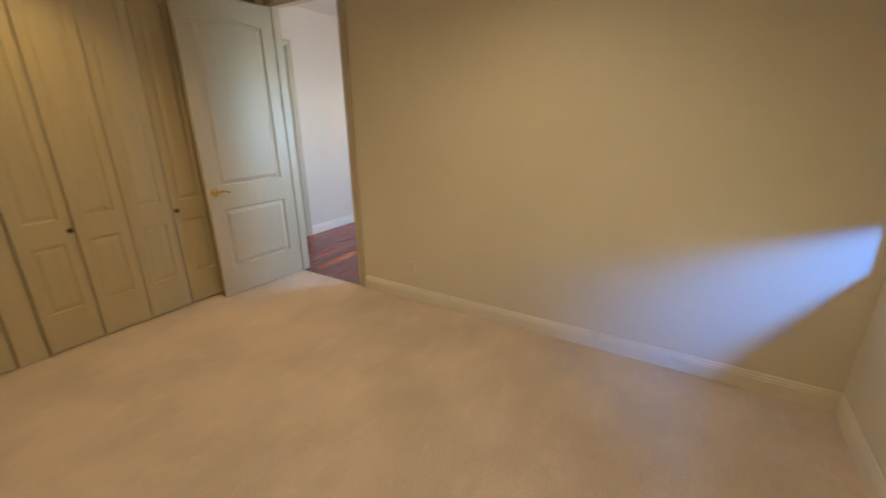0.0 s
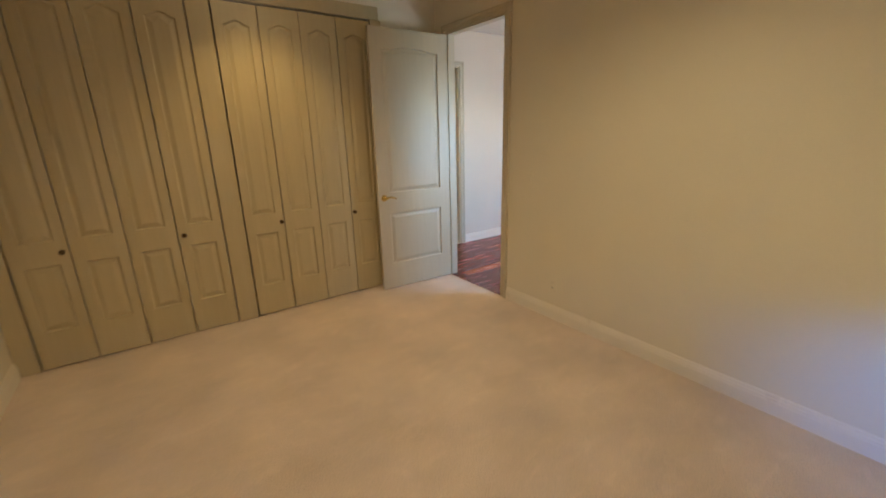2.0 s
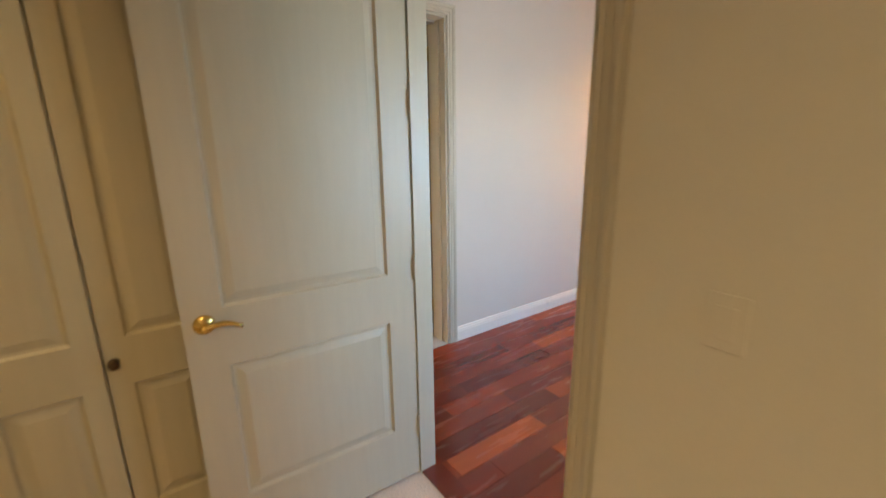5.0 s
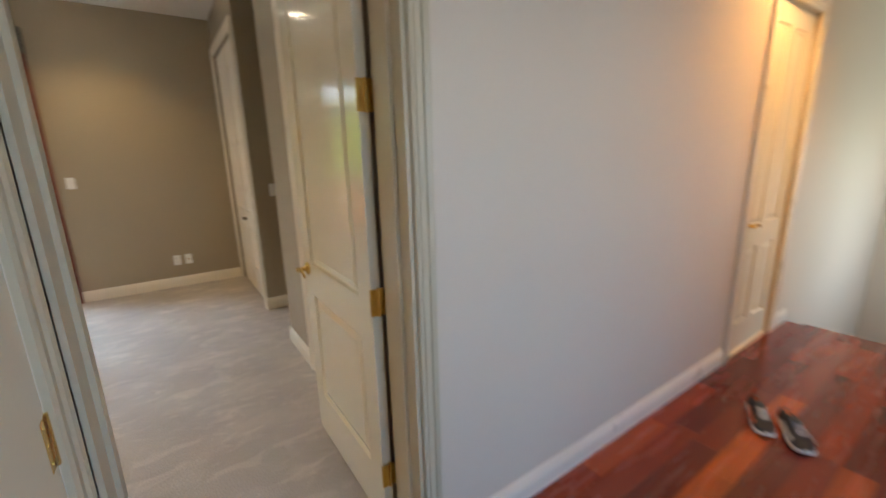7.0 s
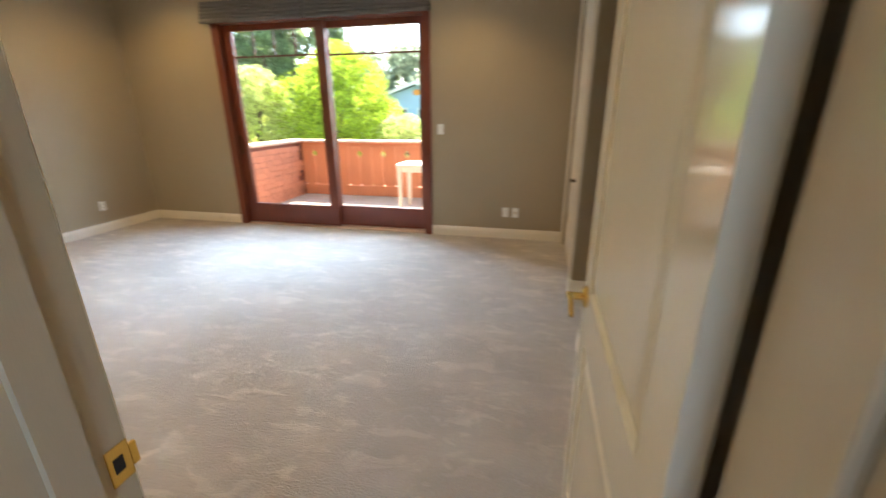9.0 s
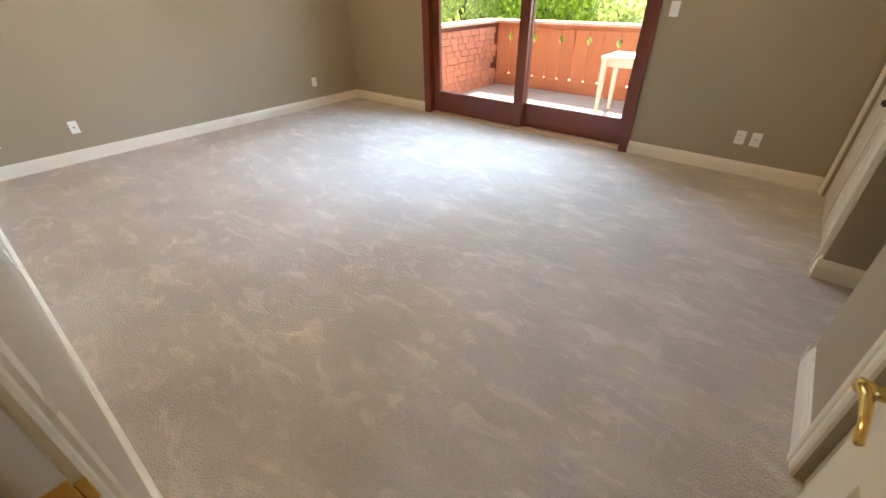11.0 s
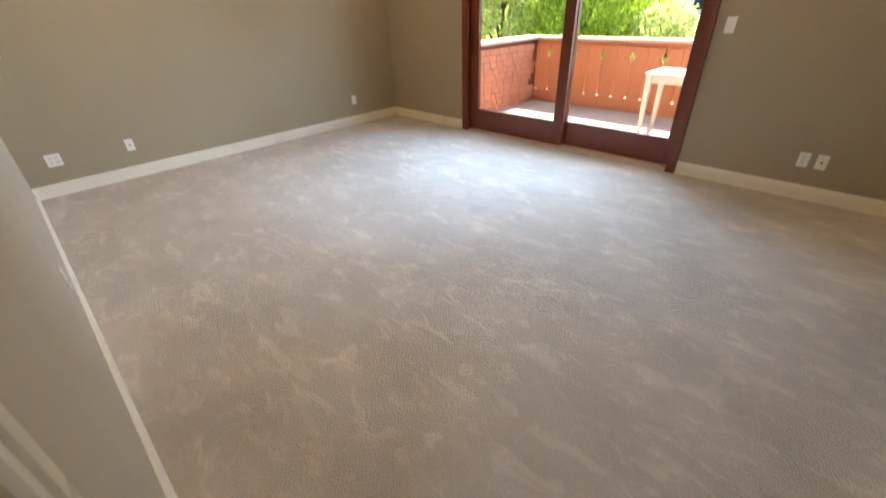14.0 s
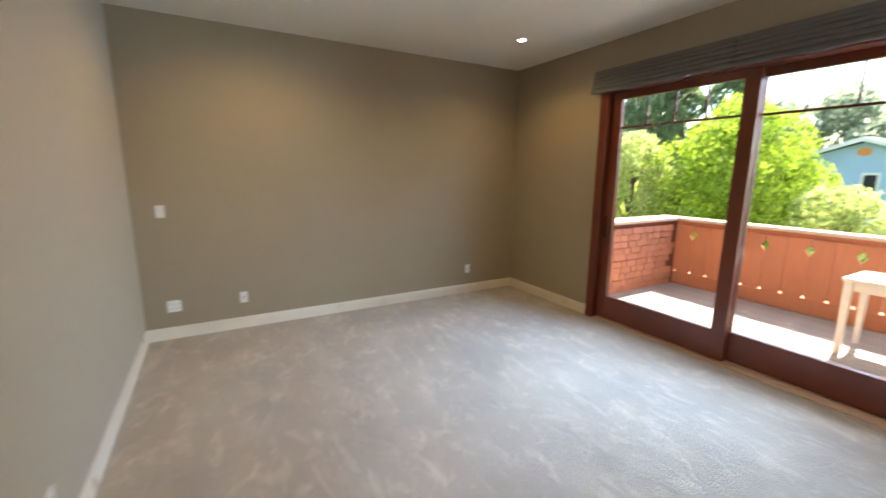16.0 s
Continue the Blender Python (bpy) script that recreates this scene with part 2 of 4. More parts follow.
def structure(name, bm, mat, label, category=""):
    return tagged(part(name, bm, mat), label, category or name.split("_")[0], kind="structure")


def extrude(bm, pts, y0, y1):
    """A prism over a polygon in x and z, from y0 to y1."""
    a = [bm.verts.new((x, y0, z)) for x, z in pts]
    b = [bm.verts.new((x, y1, z)) for x, z in pts]
    bm.faces.new(a)
    bm.faces.new(b[::-1])
    k = len(pts)
    for i in range(k):
        bm.faces.new((a[i], a[(i + 1) % k], b[(i + 1) % k], b[i]))


def tube(bm, profile, seg=16, axis="z"):
    """A turned shape: (radius, height) pairs about an axis."""
    rings = []
    for r, h in profile:
        ring = []
        for i in range(seg):
            a = 2 * math.pi * i / seg
            c, s = r * math.cos(a), r * math.sin(a)
            ring.append(bm.verts.new((c, s, h) if axis == "z" else (c, h, s) if axis == "y" else (h, c, s)))
        rings.append(ring)
    for p, q in zip(rings, rings[1:]):
        for i in range(seg):
            bm.faces.new((p[i], p[(i + 1) % seg], q[(i + 1) % seg], q[i]))
    bm.faces.new(rings[0][::-1])
    bm.faces.new(rings[-1])
    return bm


def wall_along_x(name, y0, y1, x0, x1, z0, z1, holes, mat, label):
    return structure(name, hole_boxes(lambda a, b, c, d: (a, b, y0, y1, c, d), x0, x1, z0, z1, holes), mat, label, "wall")


def wall_along_y(name, x0, x1, y0, y1, z0, z1, holes, mat, label):
    return structure(name, hole_boxes(lambda a, b, c, d: (x0, x1, a, b, c, d), y0, y1, z0, z1, holes), mat, label, "wall")


def hole_boxes(row, a0, a1, z0, z1, holes):
    bm = bmesh.new()
    at = a0
    for a, b, c, d in sorted(holes):
        if a > at:
            box(bm, *row(at, a, z0, z1))
        if c > z0:
            box(bm, *row(a, b, z0, c))
        if d < z1:
            box(bm, *row(a, b, d, z1))
        at = b
    if at < a1:
        box(bm, *row(at, a1, z0, z1))
    return bm


# A moulded strip: a profile (out from the wall, up) swept along a straight line.
BASE = [(0, 0), (0.016, 0), (0.016, 0.078), (0.013, 0.084), (0.013, 0.094), (0.009, 0.1), (0.007, 0.112), (0.003, 0.118), (0, 0.118)]


def baseboard(label, start, end, out, mat=TRIM):
    """start, end: points on the floor line; out: the way the face looks."""
    bm = bmesh.new()
    rings = []
    for p in (start, end):
        rings.append([bm.verts.new((p[0] + out[0] * d, p[1] + out[1] * d, h)) for d, h in BASE])
    k = len(BASE)
    for i in range(k):
        bm.faces.new((rings[0][i], rings[0][(i + 1) % k], rings[1][(i + 1) % k], rings[1][i]))
    bm.faces.new(rings[0])
    bm.faces.new(rings[1][::-1])
    return structure("baseboard", bm, mat, label, "baseboard")


CASE = [(0, 0), (0.0, 0.012), (0.006, 0.016), (0.022, 0.010), (0.028, 0.014), (0.052, 0.014), (0.058, 0.02), (0.075, 0.024), (0.085, 0.022), (0.09, 0.0)]


def casing(label, a0, a1, top, m, mat=TRIM, sides=(1, 1), wide=1.0):
    """Door casing round an opening a0..a1 in local x, facing -y, at pose m; mitred at the head."""
    bm = bmesh.new()
    path = []
    if sides[0]:
        path.append((a0, 0.0, -1, 0))
    path.append((a0, top, -1 if sides[0] else 0, 1))
    path.append((a1, top, 1 if sides[1] else 0, 1))
    if sides[1]:
        path.append((a1, 0.0, 1, 0))
    rings = []
    for x, z, dx, dz in path:
        rings.append([bm.verts.new((x + dx * w * wide, -d, z + dz * w * wide)) for w, d in CASE])
    k = len(CASE)
    for p, q in zip(rings, rings[1:]):
        for i in range(k):
            bm.faces.new((p[i], p[(i + 1) % k], q[(i + 1) % k], q[i]))
    bm.faces.new(rings[0])
    bm.faces.new(rings[-1][::-1])
    bm.transform(m)
    return structure("trim", bm, mat, label, "door casing")


def arch_points(x0, x1, z0, z1, rise, n=10):
    """A panel outline with a swept, arched head."""
    pts = [(x0, z0), (x1, z0)]
    for i in range(n + 1):
        u = i / n
        x = x1 + (x0 - x1) * u
        pts.append((x, z1 - rise + rise * (0.5 - 0.5 * math.cos(2 * math.pi * u)) if rise else z1))
    return pts if rise else [(x0, z0), (x1, z0), (x1, z1), (x0, z1)]


def raised_panel(bm, x0, x1, z0, z1, y, out, rise=0.0, depth=0.012):
    """A moulded raised field: sunk at the rim, rising to a flat centre. y: the face of the door; out: -1 or 1."""
    steps = ((0.0, 0.0005), (0.008, -depth), (0.018, -depth), (0.045, -0.002), (0.05, -0.002))
    rings = []
    for inset, d in steps:
        pts = arch_points(x0 + inset, x1 - inset, z0 + inset, z1 - inset, rise)
        rings.append([bm.verts.new((x, y + out * d, z)) for x, z in pts])
    k = len(rings[0])
    for p, q in zip(rings, rings[1:]):
        for i in range(k):
            bm.faces.new((p[i], p[(i + 1) % k], q[(i + 1) % k], q[i]))
    bm.faces.new(rings[-1])


def panel_frame(w, h, t, panels):
    """Stiles and rails round panels (z0, z1, rise), of stile width s."""
    bm = bmesh.new()
    s = panels["stile"]
    box(bm, 0, s, 0, t, 0, h)
    box(bm, w - s, w, 0, t, 0, h)
    at = 0.0
    rows = panels["rows"]
    for i, (z0, z1, rise) in enumerate(rows):
        box(bm, s, w - s, 0, t, at, z0)
        at = z1
    z0, z1, rise = rows[-1]
    if rise:
        top = arch_points(s, w - s, z0, z1, rise)[2:]
        n = len(top)
        for (xa, za), (xb, zb) in zip(top, top[1:]):
            extrude(bm, [(xb, zb), (xa, za), (xa, h), (xb, h)], 0, t)
    else:
        box(bm, s, w - s, 0, t, at, h)
    return bm


def door_parts(owner, w, h, t, panels, mat, both=True):
    part("leaf_frame", panel_frame(w, h, t, panels), mat, owner)
    s = panels["stile"]
    cols = panels.get("cols", 1)
    for z0, z1, rise in panels["rows"]:
        bm = bmesh.new()
        raised_panel(bm, s, w - s, z0, z1, 0.0, -1, rise)
        if both:
            raised_panel(bm, s, w - s, z0, z1, t, 1, rise)
        part("panel", bm, mat, owner)


def knob(owner, x, y, z, out, mat=BRONZE, r=0.017):
    bm = tube(bmesh.new(), [(r * 0.9, 0), (r * 0.9, 0.004), (r * 0.4, 0.007), (r * 0.4, 0.016), (r * 0.85, 0.02), (r, 0.026), (r * 0.8, 0.033), (r * 0.3, 0.036)], 14, "y")
    bm.transform(Matrix.Translation((x, y, z)) @ Matrix.Diagonal((1, out, 1, 1)))
    return part("knob", bm, mat, owner, "small dark bronze knob", True)


def lever(owner, x, y, z, out, way, mat=BRASS):
    """A brass lever: rose, neck and a curved handle."""
    bm = tube(bmesh.new(), [(0.032, 0), (0.032, 0.006), (0.026, 0.011), (0.012, 0.014), (0.011, 0.045), (0.013, 0.052), (0.008, 0.058)], 18, "y")
    n = 9
    rings = []
    for i in range(n):
        u = i / (n - 1)
        cx, cz, r = way * 0.105 * u, 0.012 * math.sin(u * math.pi) - 0.012 * u * u, 0.0105 - 0.003 * u
        rings.append([bm.verts.new((cx, 0.05 + r * 0.8 * math.cos(a), cz + r * math.sin(a))) for a in [2 * math.pi * k / 8 for k in range(8)]])
    for p, q in zip(rings, rings[1:]):
        for i in range(8):
            bm.faces.new((p[i], p[(i + 1) % 8], q[(i + 1) % 8], q[i]))
    bm.faces.new(rings[0])
    bm.faces.new(rings[-1][::-1])
    bm.transform(Matrix.Translation((x, y, z)) @ Matrix.Diagonal((1, out, 1, 1)))
    return part("door_handle", bm, mat, owner, "polished brass lever handle", True)


def hinge(owner, m, mat=BRASS):
    """Two leaves and a knuckle, about 10 cm tall, at pose m in the owner's space."""
    bm = boxes((-0.034, -0.003, -0.0015, 0.0015, -0.05, 0.05), (0.003, 0.034, -0.0015, 0.0015, -0.05, 0.05))
    tube(bm, [(0.0065, -0.053), (0.0065, -0.018)], 10)
    tube(bm, [(0.0065, -0.017), (0.0065, 0.017)], 10)
    tube(bm, [(0.0065, 0.018), (0.0065, 0.053)], 10)
    for sx in (-0.022, 0.022):
        for sz in (-0.035, 0, 0.035):
            v = tube(bmesh.new(), [(0.004, -0.0025), (0.004, 0.0025)], 8, "y")
            v.transform(Matrix.Translation((sx, 0, sz)))
            me = bpy.data.meshes.new("screw")
            v.to_mesh(me)
            v.free()
            bm.from_mesh(me)
            bpy.data.meshes.remove(me)
    bm.transform(m)
    return part("hinge", bm, mat, owner, "brass butt hinge" if mat is BRASS else "painted butt hinge", False)


# ---- large structure ----
AX0, AX1, AY0, AY1 = -3.92, -0.34, -5.24, -0.78
HX, HEAD_A = -0.265, 2.48
BX0, BX1, BY0, BY1, BCEIL = -5.075, 0.69, 0.19, 4.61, 3.0
BL, BR, HEAD_B = -0.243, 0.572, 2.36

structure("floor_bedroom", boxes((AX0 - 0.1, -0.30, AY0 - 0.1, AY1 + 0.65, -0.2, 0.0)), CARPET_A, "beige cut pile carpet in the first bedroom", "floor")
structure("floor_large_room", boxes((BX0 - 0.1, 2.4, 0.1, 4.63, -0.2, 0.0)), CARPET_B, "grey beige carpet with vacuum and foot marks", "floor")
structure("floor_doorway", boxes((BL, BR, 0.0, 0.1, -0.011, 0.0)), CARPET_B, "grey beige carpet in the doorway", "floor")
structure("ceiling_bedroom", boxes((AX0 - 0.1, -0.30, AY0 - 0.1, AY1 + 0.7, 2.85, 2.95)), CEIL, "white painted bedroom ceiling", "ceiling")
structure("ceiling_large_room", boxes((BX0 - 0.1, 2.4, 0.1, 4.7, BCEIL, BCEIL + 0.1)), CEIL, "white painted ceiling of the large room", "ceiling")
structure("ceiling_hall", boxes((-0.30, 7.7, -3.1, 0.1, 2.8, 2.93)), CEIL, "white painted hall ceiling", "ceiling")

wall_along_y("wall_bedroom_west", AX0 - 0.12, AX0, AY0 - 0.12, AY1 + 0.6, 0, 2.85, [], CREAM, "cream painted bedroom wall")
# the hole is an added slot that trims the wedge lamp's beam
wall_along_x("wall_bedroom_south", AY0 - 0.12, AY0, AX0, AX1, 0, 2.85, [(-3.88, -1.1, 0.87, 1.11)], CREAM, "cream painted bedroom wall with an added slot for the light wedge")
wall_along_x("wall_bedroom_north", AY1, AY1 + 0.1, AX0, AX1, 0, 2.85, [(-3.80, -2.515, 0, 2.55), (-2.362, -1.07, 0, 2.55)], CREAM, "cream painted wall above and beside the wardrobe")
wall_along_x("wall_wardrobe_back", AY1 + 0.62, AY1 + 0.68, AX0, AX1, 0, 2.85, [], CREAM, "plain back of the built-in wardrobe")
wall_along_y("wall_bedroom_east", AX1, HX - 0.002, AY0 - 0.12, 0.0, 0, 2.9, [(-1.798, -0.988, 0, HEAD_A)], CREAM, "cream painted wall with the bedroom doorway")
structure("wall_hall_west", hole_boxes(lambda a, b, c, d: (HX - 0.002, HX, a, b, c, d), -3.1, 0, 0, 2.8, [(-1.798, -0.988, 0, HEAD_A), (-0.80, -0.10, 0, HEAD_B)]), PALE, "pale painted hall wall between two doors", "wall")
wall_along_x("wall_hall_north", 0.0, 0.1, HX, 7.6, -2.9, 2.9, [(BL, BR, -2.9, HEAD_B), (3.10, 3.86, -0.0, 2.36)], PALE, "pale painted hall wall")
# this wall's lighter colour holds daylight from the sliding door
wall_along_x("wall_room_south", 0.1, BY0, BX0 - 0.1, 2.4, 0, BCEIL, [(BL, BR, 0, HEAD_B)], TAUPE_DAYLIT, "taupe painted wall with the doorway, daylight put into its colour")
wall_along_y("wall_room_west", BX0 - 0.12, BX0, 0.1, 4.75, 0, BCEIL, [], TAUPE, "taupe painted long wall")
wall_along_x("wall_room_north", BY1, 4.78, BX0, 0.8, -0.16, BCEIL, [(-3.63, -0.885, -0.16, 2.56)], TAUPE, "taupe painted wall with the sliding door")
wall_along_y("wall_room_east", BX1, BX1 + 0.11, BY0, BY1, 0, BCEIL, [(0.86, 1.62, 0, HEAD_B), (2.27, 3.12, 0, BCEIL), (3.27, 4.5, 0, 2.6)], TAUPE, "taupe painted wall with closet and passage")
wall_along_x("wall_passage_north", 3.12, 3.22, BX1 + 0.11, 2.3, 0, BCEIL, [], TAUPE, "taupe painted passage wall")
wall_along_x("wall_passage_south", 2.17, 2.27, BX1 + 0.11, 2.3, 0, BCEIL, [], TAUPE, "taupe painted passage wall")
wall_along_y("wall_passage_end", 2.3, 2.4, 0.2, 4.6, 0, BCEIL, [], TAUPE, "taupe painted passage end wall")
wall_along_x("wall_hall_south", -3.1, -3.0, -0.3, 2.44, 0, 2.8, [(0.35, 1.85, 0.8, 2.2)], PALE, "pale painted hall wall with a window")
wall_along_y("wall_hall_corner", 2.44, 2.55, -3.0, -0.985, 0, 2.8, [], PALE, "pale painted hall corner wall")
wall_along_x("wall_hall_inner", -1.095, -0.985, 2.55, 4.3, 0, 2.8, [], PALE, "pale painted hall side wall")
wall_along_x("wall_stair_south", -2.3, -2.2, 4.3, 7.6, -2.9, 2.8, [(5.3, 6.7, 0.2, 1.8)], PALE, "pale painted stairwell wall with a window")
wall_along_y("wall_stair_end", 7.5, 7.6, -2.2, 0.0, -2.9, 2.8, [], PALE, "pale painted stairwell end wall")
wall_along_y("wall_stair_west", 4.2, 4.3, -2.3, -1.095, -2.9, 2.8, [], PALE, "pale painted stairwell wall")
wall_along_y("wall_stair_below", 4.2, 4.28, -1.095, 0.0, -2.9, -0.2, [], PALE, "pale painted wall below the landing edge")
structure("floor_stairwell", boxes((4.2, 7.6, -2.3, 0.0, -3.0, -2.9)), PLANK, "red hardwood floor at the foot of the stair", "floor")
structure("floor_hall_subfloor", boxes((HX - 0.07, 4.28, -3.0, 0.1, -0.2, -0.012)), DARK, "dark subfloor under the hall planks", "floor")
structure("trim_threshold", boxes((AX1 + 0.0, HX + 0.03, -1.798, -0.988, -0.01, 0.006), bevel=0.002), PLANK, "red hardwood threshold strip", "threshold")

# door linings and casings
structure("door_frame_bedroom", boxes((AX1 - 0.003, HX + 0.003, -0.998, -0.985, 0, HEAD_A), (AX1 - 0.003, HX + 0.003, -1.801, -1.785, 0, HEAD_A), (AX1 - 0.003, HX + 0.003, -1.785, -0.998, HEAD_A - 0.014, HEAD_A + 0.003)), CREAMDOOR, "cream painted bedroom door lining", "door frame")
TO_A = Matrix.Translation((AX1, 0, 0)) @ Matrix.Rotation(radians(-90), 4, "Z")
casing("cream painted bedroom door casing", 0.985, 1.80, HEAD_A, TO_A, CREAMDOOR, wide=0.8)
TO_HW = Matrix.Translation((HX, 0, 0)) @ Matrix.Rotation(radians(90), 4, "Z")
casing("cream painted casing of the hall closet door", -0.80, -0.10, HEAD_B, TO_HW, CREAMDOOR)
casing("white painted bedroom door casing on the hall side", -1.80, -0.985, HEAD_A, TO_HW, sides=(1, 0))
structure("door_frame_large_room", boxes((BL - 0.003, BL + 0.012, 0.0, BY0 + 0.002, 0, HEAD_B), (BR - 0.014, BR + 0.003, 0.0, BY0 + 0.002, 0, HEAD_B), (BL + 0.012, BR - 0.014, 0.0, BY0 + 0.002, HEAD_B - 0.014, HEAD_B),
          (BL + 0.012, BL + 0.024, 0.09, 0.14, 0, HEAD_B - 0.014), (BR - 0.026, BR - 0.014, 0.06, 0.135, 0, HEAD_B - 0.014), (BL + 0.024, BR - 0.026, 0.09, 0.14, HEAD_B - 0.026, HEAD_B - 0.014)), CREAMDOOR, "cream painted door lining with stops", "door frame")
casing("cream painted door casing on the hall side", BL, BR, HEAD_B, Matrix.Identity(4), CREAMDOOR, sides=(0, 1), wide=0.78)
casing("white painted door casing on the room side", -BR, -BL, HEAD_B, Matrix.Translation((0, BY0, 0)) @ Matrix.Rotation(math.pi, 4, "Z"))
casing("white painted casing of the hall end door", 3.10, 3.86, 2.36, Matrix.Identity(4))
TO_BE = Matrix.Translation((BX1, 0, 0)) @ Matrix.Rotation(radians(-90), 4, "Z")
casing("white painted closet casing", -4.5, -3.27, 2.6, TO_BE)
casing("white painted side door casing", -1.62, -0.86, HEAD_B, TO_BE)

# baseboards
baseboard("white moulded baseboard", (AX1, AY0), (AX1, -1.876), (-1, 0))
baseboard("white moulded baseboard", (AX0, AY0), (AX0, AY1), (1, 0))
baseboard("white moulded baseboard", (AX0, AY0), (AX1, AY0), (0, 1))
baseboard("white moulded baseboard", (BX0, BY0), (BL - 0.09, BY0), (0, 1))
baseboard("white moulded baseboard", (BX0, BY0), (BX0, BY1), (1, 0))
baseboard("white moulded baseboard", (BX0, BY1), (-3.63, BY1), (0, -1))
baseboard("white moulded baseboard", (-0.885, BY1), (BX1, BY1), (0, -1))
baseboard("white moulded baseboard", (BX1, 1.71), (BX1, 2.254), (-1, 0))
baseboard("white moulded baseboard", (BX1, 3.136), (BX1, 3.18), (-1, 0))
baseboard("white moulded baseboard", (BX1 - 0.016, 3.12), (2.3, 3.12), (0, -1))
baseboard("white moulded baseboard", (BX1 - 0.016, 2.27), (2.3, 2.27), (0, 1))
baseboard("white moulded hall baseboard", (BR + 0.071, 0), (3.01, 0), (0, -1))
baseboard("white moulded hall baseboard", (3.95, 0), (4.24, 0), (0, -1))
baseboard("white moulded hall baseboard", (2.44, -3.0), (2.44, -0.969), (-1, 0))
baseboard("white moulded hall baseboard", (2.44, -0.985), (4.3, -0.985), (0, 1))

# ---- first bedroom ----
BIFOLD = {"stile": 0.062, "rows": [(0.27, 0.735, 0.0), (0.90, 2.40, 0.035)]}


def bifold(label, x0, x1, y, h, knobs, group, mat=WARDROBE, n=4, m=None):
    owner = thing("wardrobe_door_set", label, "wardrobe", m, group)
    x0, x1 = x0 + 0.009, x1 - 0.007
    w = (x1 - x0) / n
    for i in range(n):
        leaf = new("door")
        leaf.parent = owner
        leaf.location = (x0 + i * w + 0.004, y, 0.012)
        leaf.rotation_euler = (0, 0, radians((0.8, -0.8)[i % 2]))
        wide = w - 0.008
        part("leaf_frame", panel_frame(wide, h, 0.03, BIFOLD), mat, leaf)
        for z0, z1, rise in BIFOLD["rows"]:
            bm = bmesh.new()
            raised_panel(bm, BIFOLD["stile"], wide - BIFOLD["stile"], z0, z1, 0.0, -1, rise, 0.01)
            part("panel", bm, mat, leaf)
        if i in knobs:
            knob(leaf, knobs[i] * wide, 0.0, 0.82, -1)
    return owner


bifold("cream four-leaf bifold wardrobe doors, closed, raised panels", -3.80, -2.515, -0.80, 2.52, {0: 0.88, 3: 0.12}, "wardrobe doors")
bifold("cream four-leaf bifold wardrobe doors, closed, raised panels", -2.362, -1.07, -0.80, 2.52, {0: 0.93, 3: 0.07}, "wardrobe doors")
structure("trim_wardrobe_post", boxes((-2.515, -2.362, -0.80, -0.78, 0, 2.55), bevel=0.004), WARDROBE, "cream post between the wardrobe doors", "wardrobe trim")
structure("trim_wardrobe_head", boxes((-3.92, -0.98, -0.795, -0.78, 2.552, 2.66), bevel=0.004), WARDROBE, "cream wardrobe head board", "wardrobe trim")
structure("trim_wardrobe_sides", boxes((-3.917, -3.80, -0.80, -0.78, 0, 2.55), (-1.07, -0.96, -0.80, -0.78, 0, 2.55), bevel=0.004), WARDROBE, "cream wardrobe side strips", "wardrobe trim")

DOOR_PANELS_A = {"stile": 0.115, "rows": [(0.26, 0.78, 0.0), (0.985, 2.30, 0.03)]}
leaf_w = 0.825
bed_door = thing("door_bedroom", "cream painted panel door standing open against the wardrobe", "door", Matrix.Translation((AX1 - 0.012, -0.957, 0.012)) @ Matrix.Rotation(radians(177.6), 4, "Z"))
door_parts(bed_door, leaf_w, 2.45, 0.036, DOOR_PANELS_A, CREAMDOOR)
lever(bed_door, leaf_w - 0.06, 0.036, 0.94, 1, -1)
lever(bed_door, leaf_w - 0.06, 0.0, 0.94, -1, -1)
for hz in (0.25, 1.0, 1.65, 2.25):
    hinge(bed_door, Matrix.Translation((-0.003, 0.02, hz)) @ Matrix.Rotation(radians(90), 4, "Z"), CREAMDOOR)
structure("trim_strike", boxes((-0.325, -0.285, -1.7855, -1.783, 0.90, 0.99)), BRASS, "brass strike plate on the door lining", "strike plate")


def wall_plate(label, m, kind, mat=PLASTIC):
    """A cover plate with its rocker or sockets, facing -y at pose m."""
    names = {"switch": "light_switch", "outlet": "power_outlet", "quad": "power_outlet", "blank": "wall_plate"}
    w = 0.115 if kind == "quad" else 0.072
    owner = thing(names[kind], label, names[kind].replace("_", " "), m)
    part("cover_plate", boxes((-w / 2, w / 2, -0.006, 0, -0.058, 0.058), bevel=0.0025), mat, owner)
    if kind == "switch":
        part("rocker", boxes((-0.017, 0.017, -0.010, -0.006, -0.034, 0.034), bevel=0.002), mat, owner)
    elif kind == "blank":
        bm = tube(bmesh.new(), [(0.009, -0.014), (0.009, -0.006)], 12, "y")
        part("socket", bm, BRASS, owner, "round metal cable socket")
    else:
        for x in ((-0.024, 0.024) if kind == "quad" else (0.0,)):
            for z in (-0.021, 0.021):
                part("socket", boxes((x - 0.015, x + 0.015, -0.009, -0.006, z - 0.015, z + 0.015), bevel=0.003), mat, owner)
                part("slot", boxes((x - 0.007, x - 0.004, -0.0094, -0.009, z - 0.006, z + 0.006), (x + 0.004, x + 0.007, -0.0094, -0.009, z - 0.006, z + 0.006)), DARK, owner, "dark socket slots")
    return owner


def on_wall(x, y, z, face):
    return Matrix.Translation((x, y, z)) @ Matrix.Rotation(radians({"south": 0, "north": 180, "west": -90, "east": 90}[face]), 4, "Z")


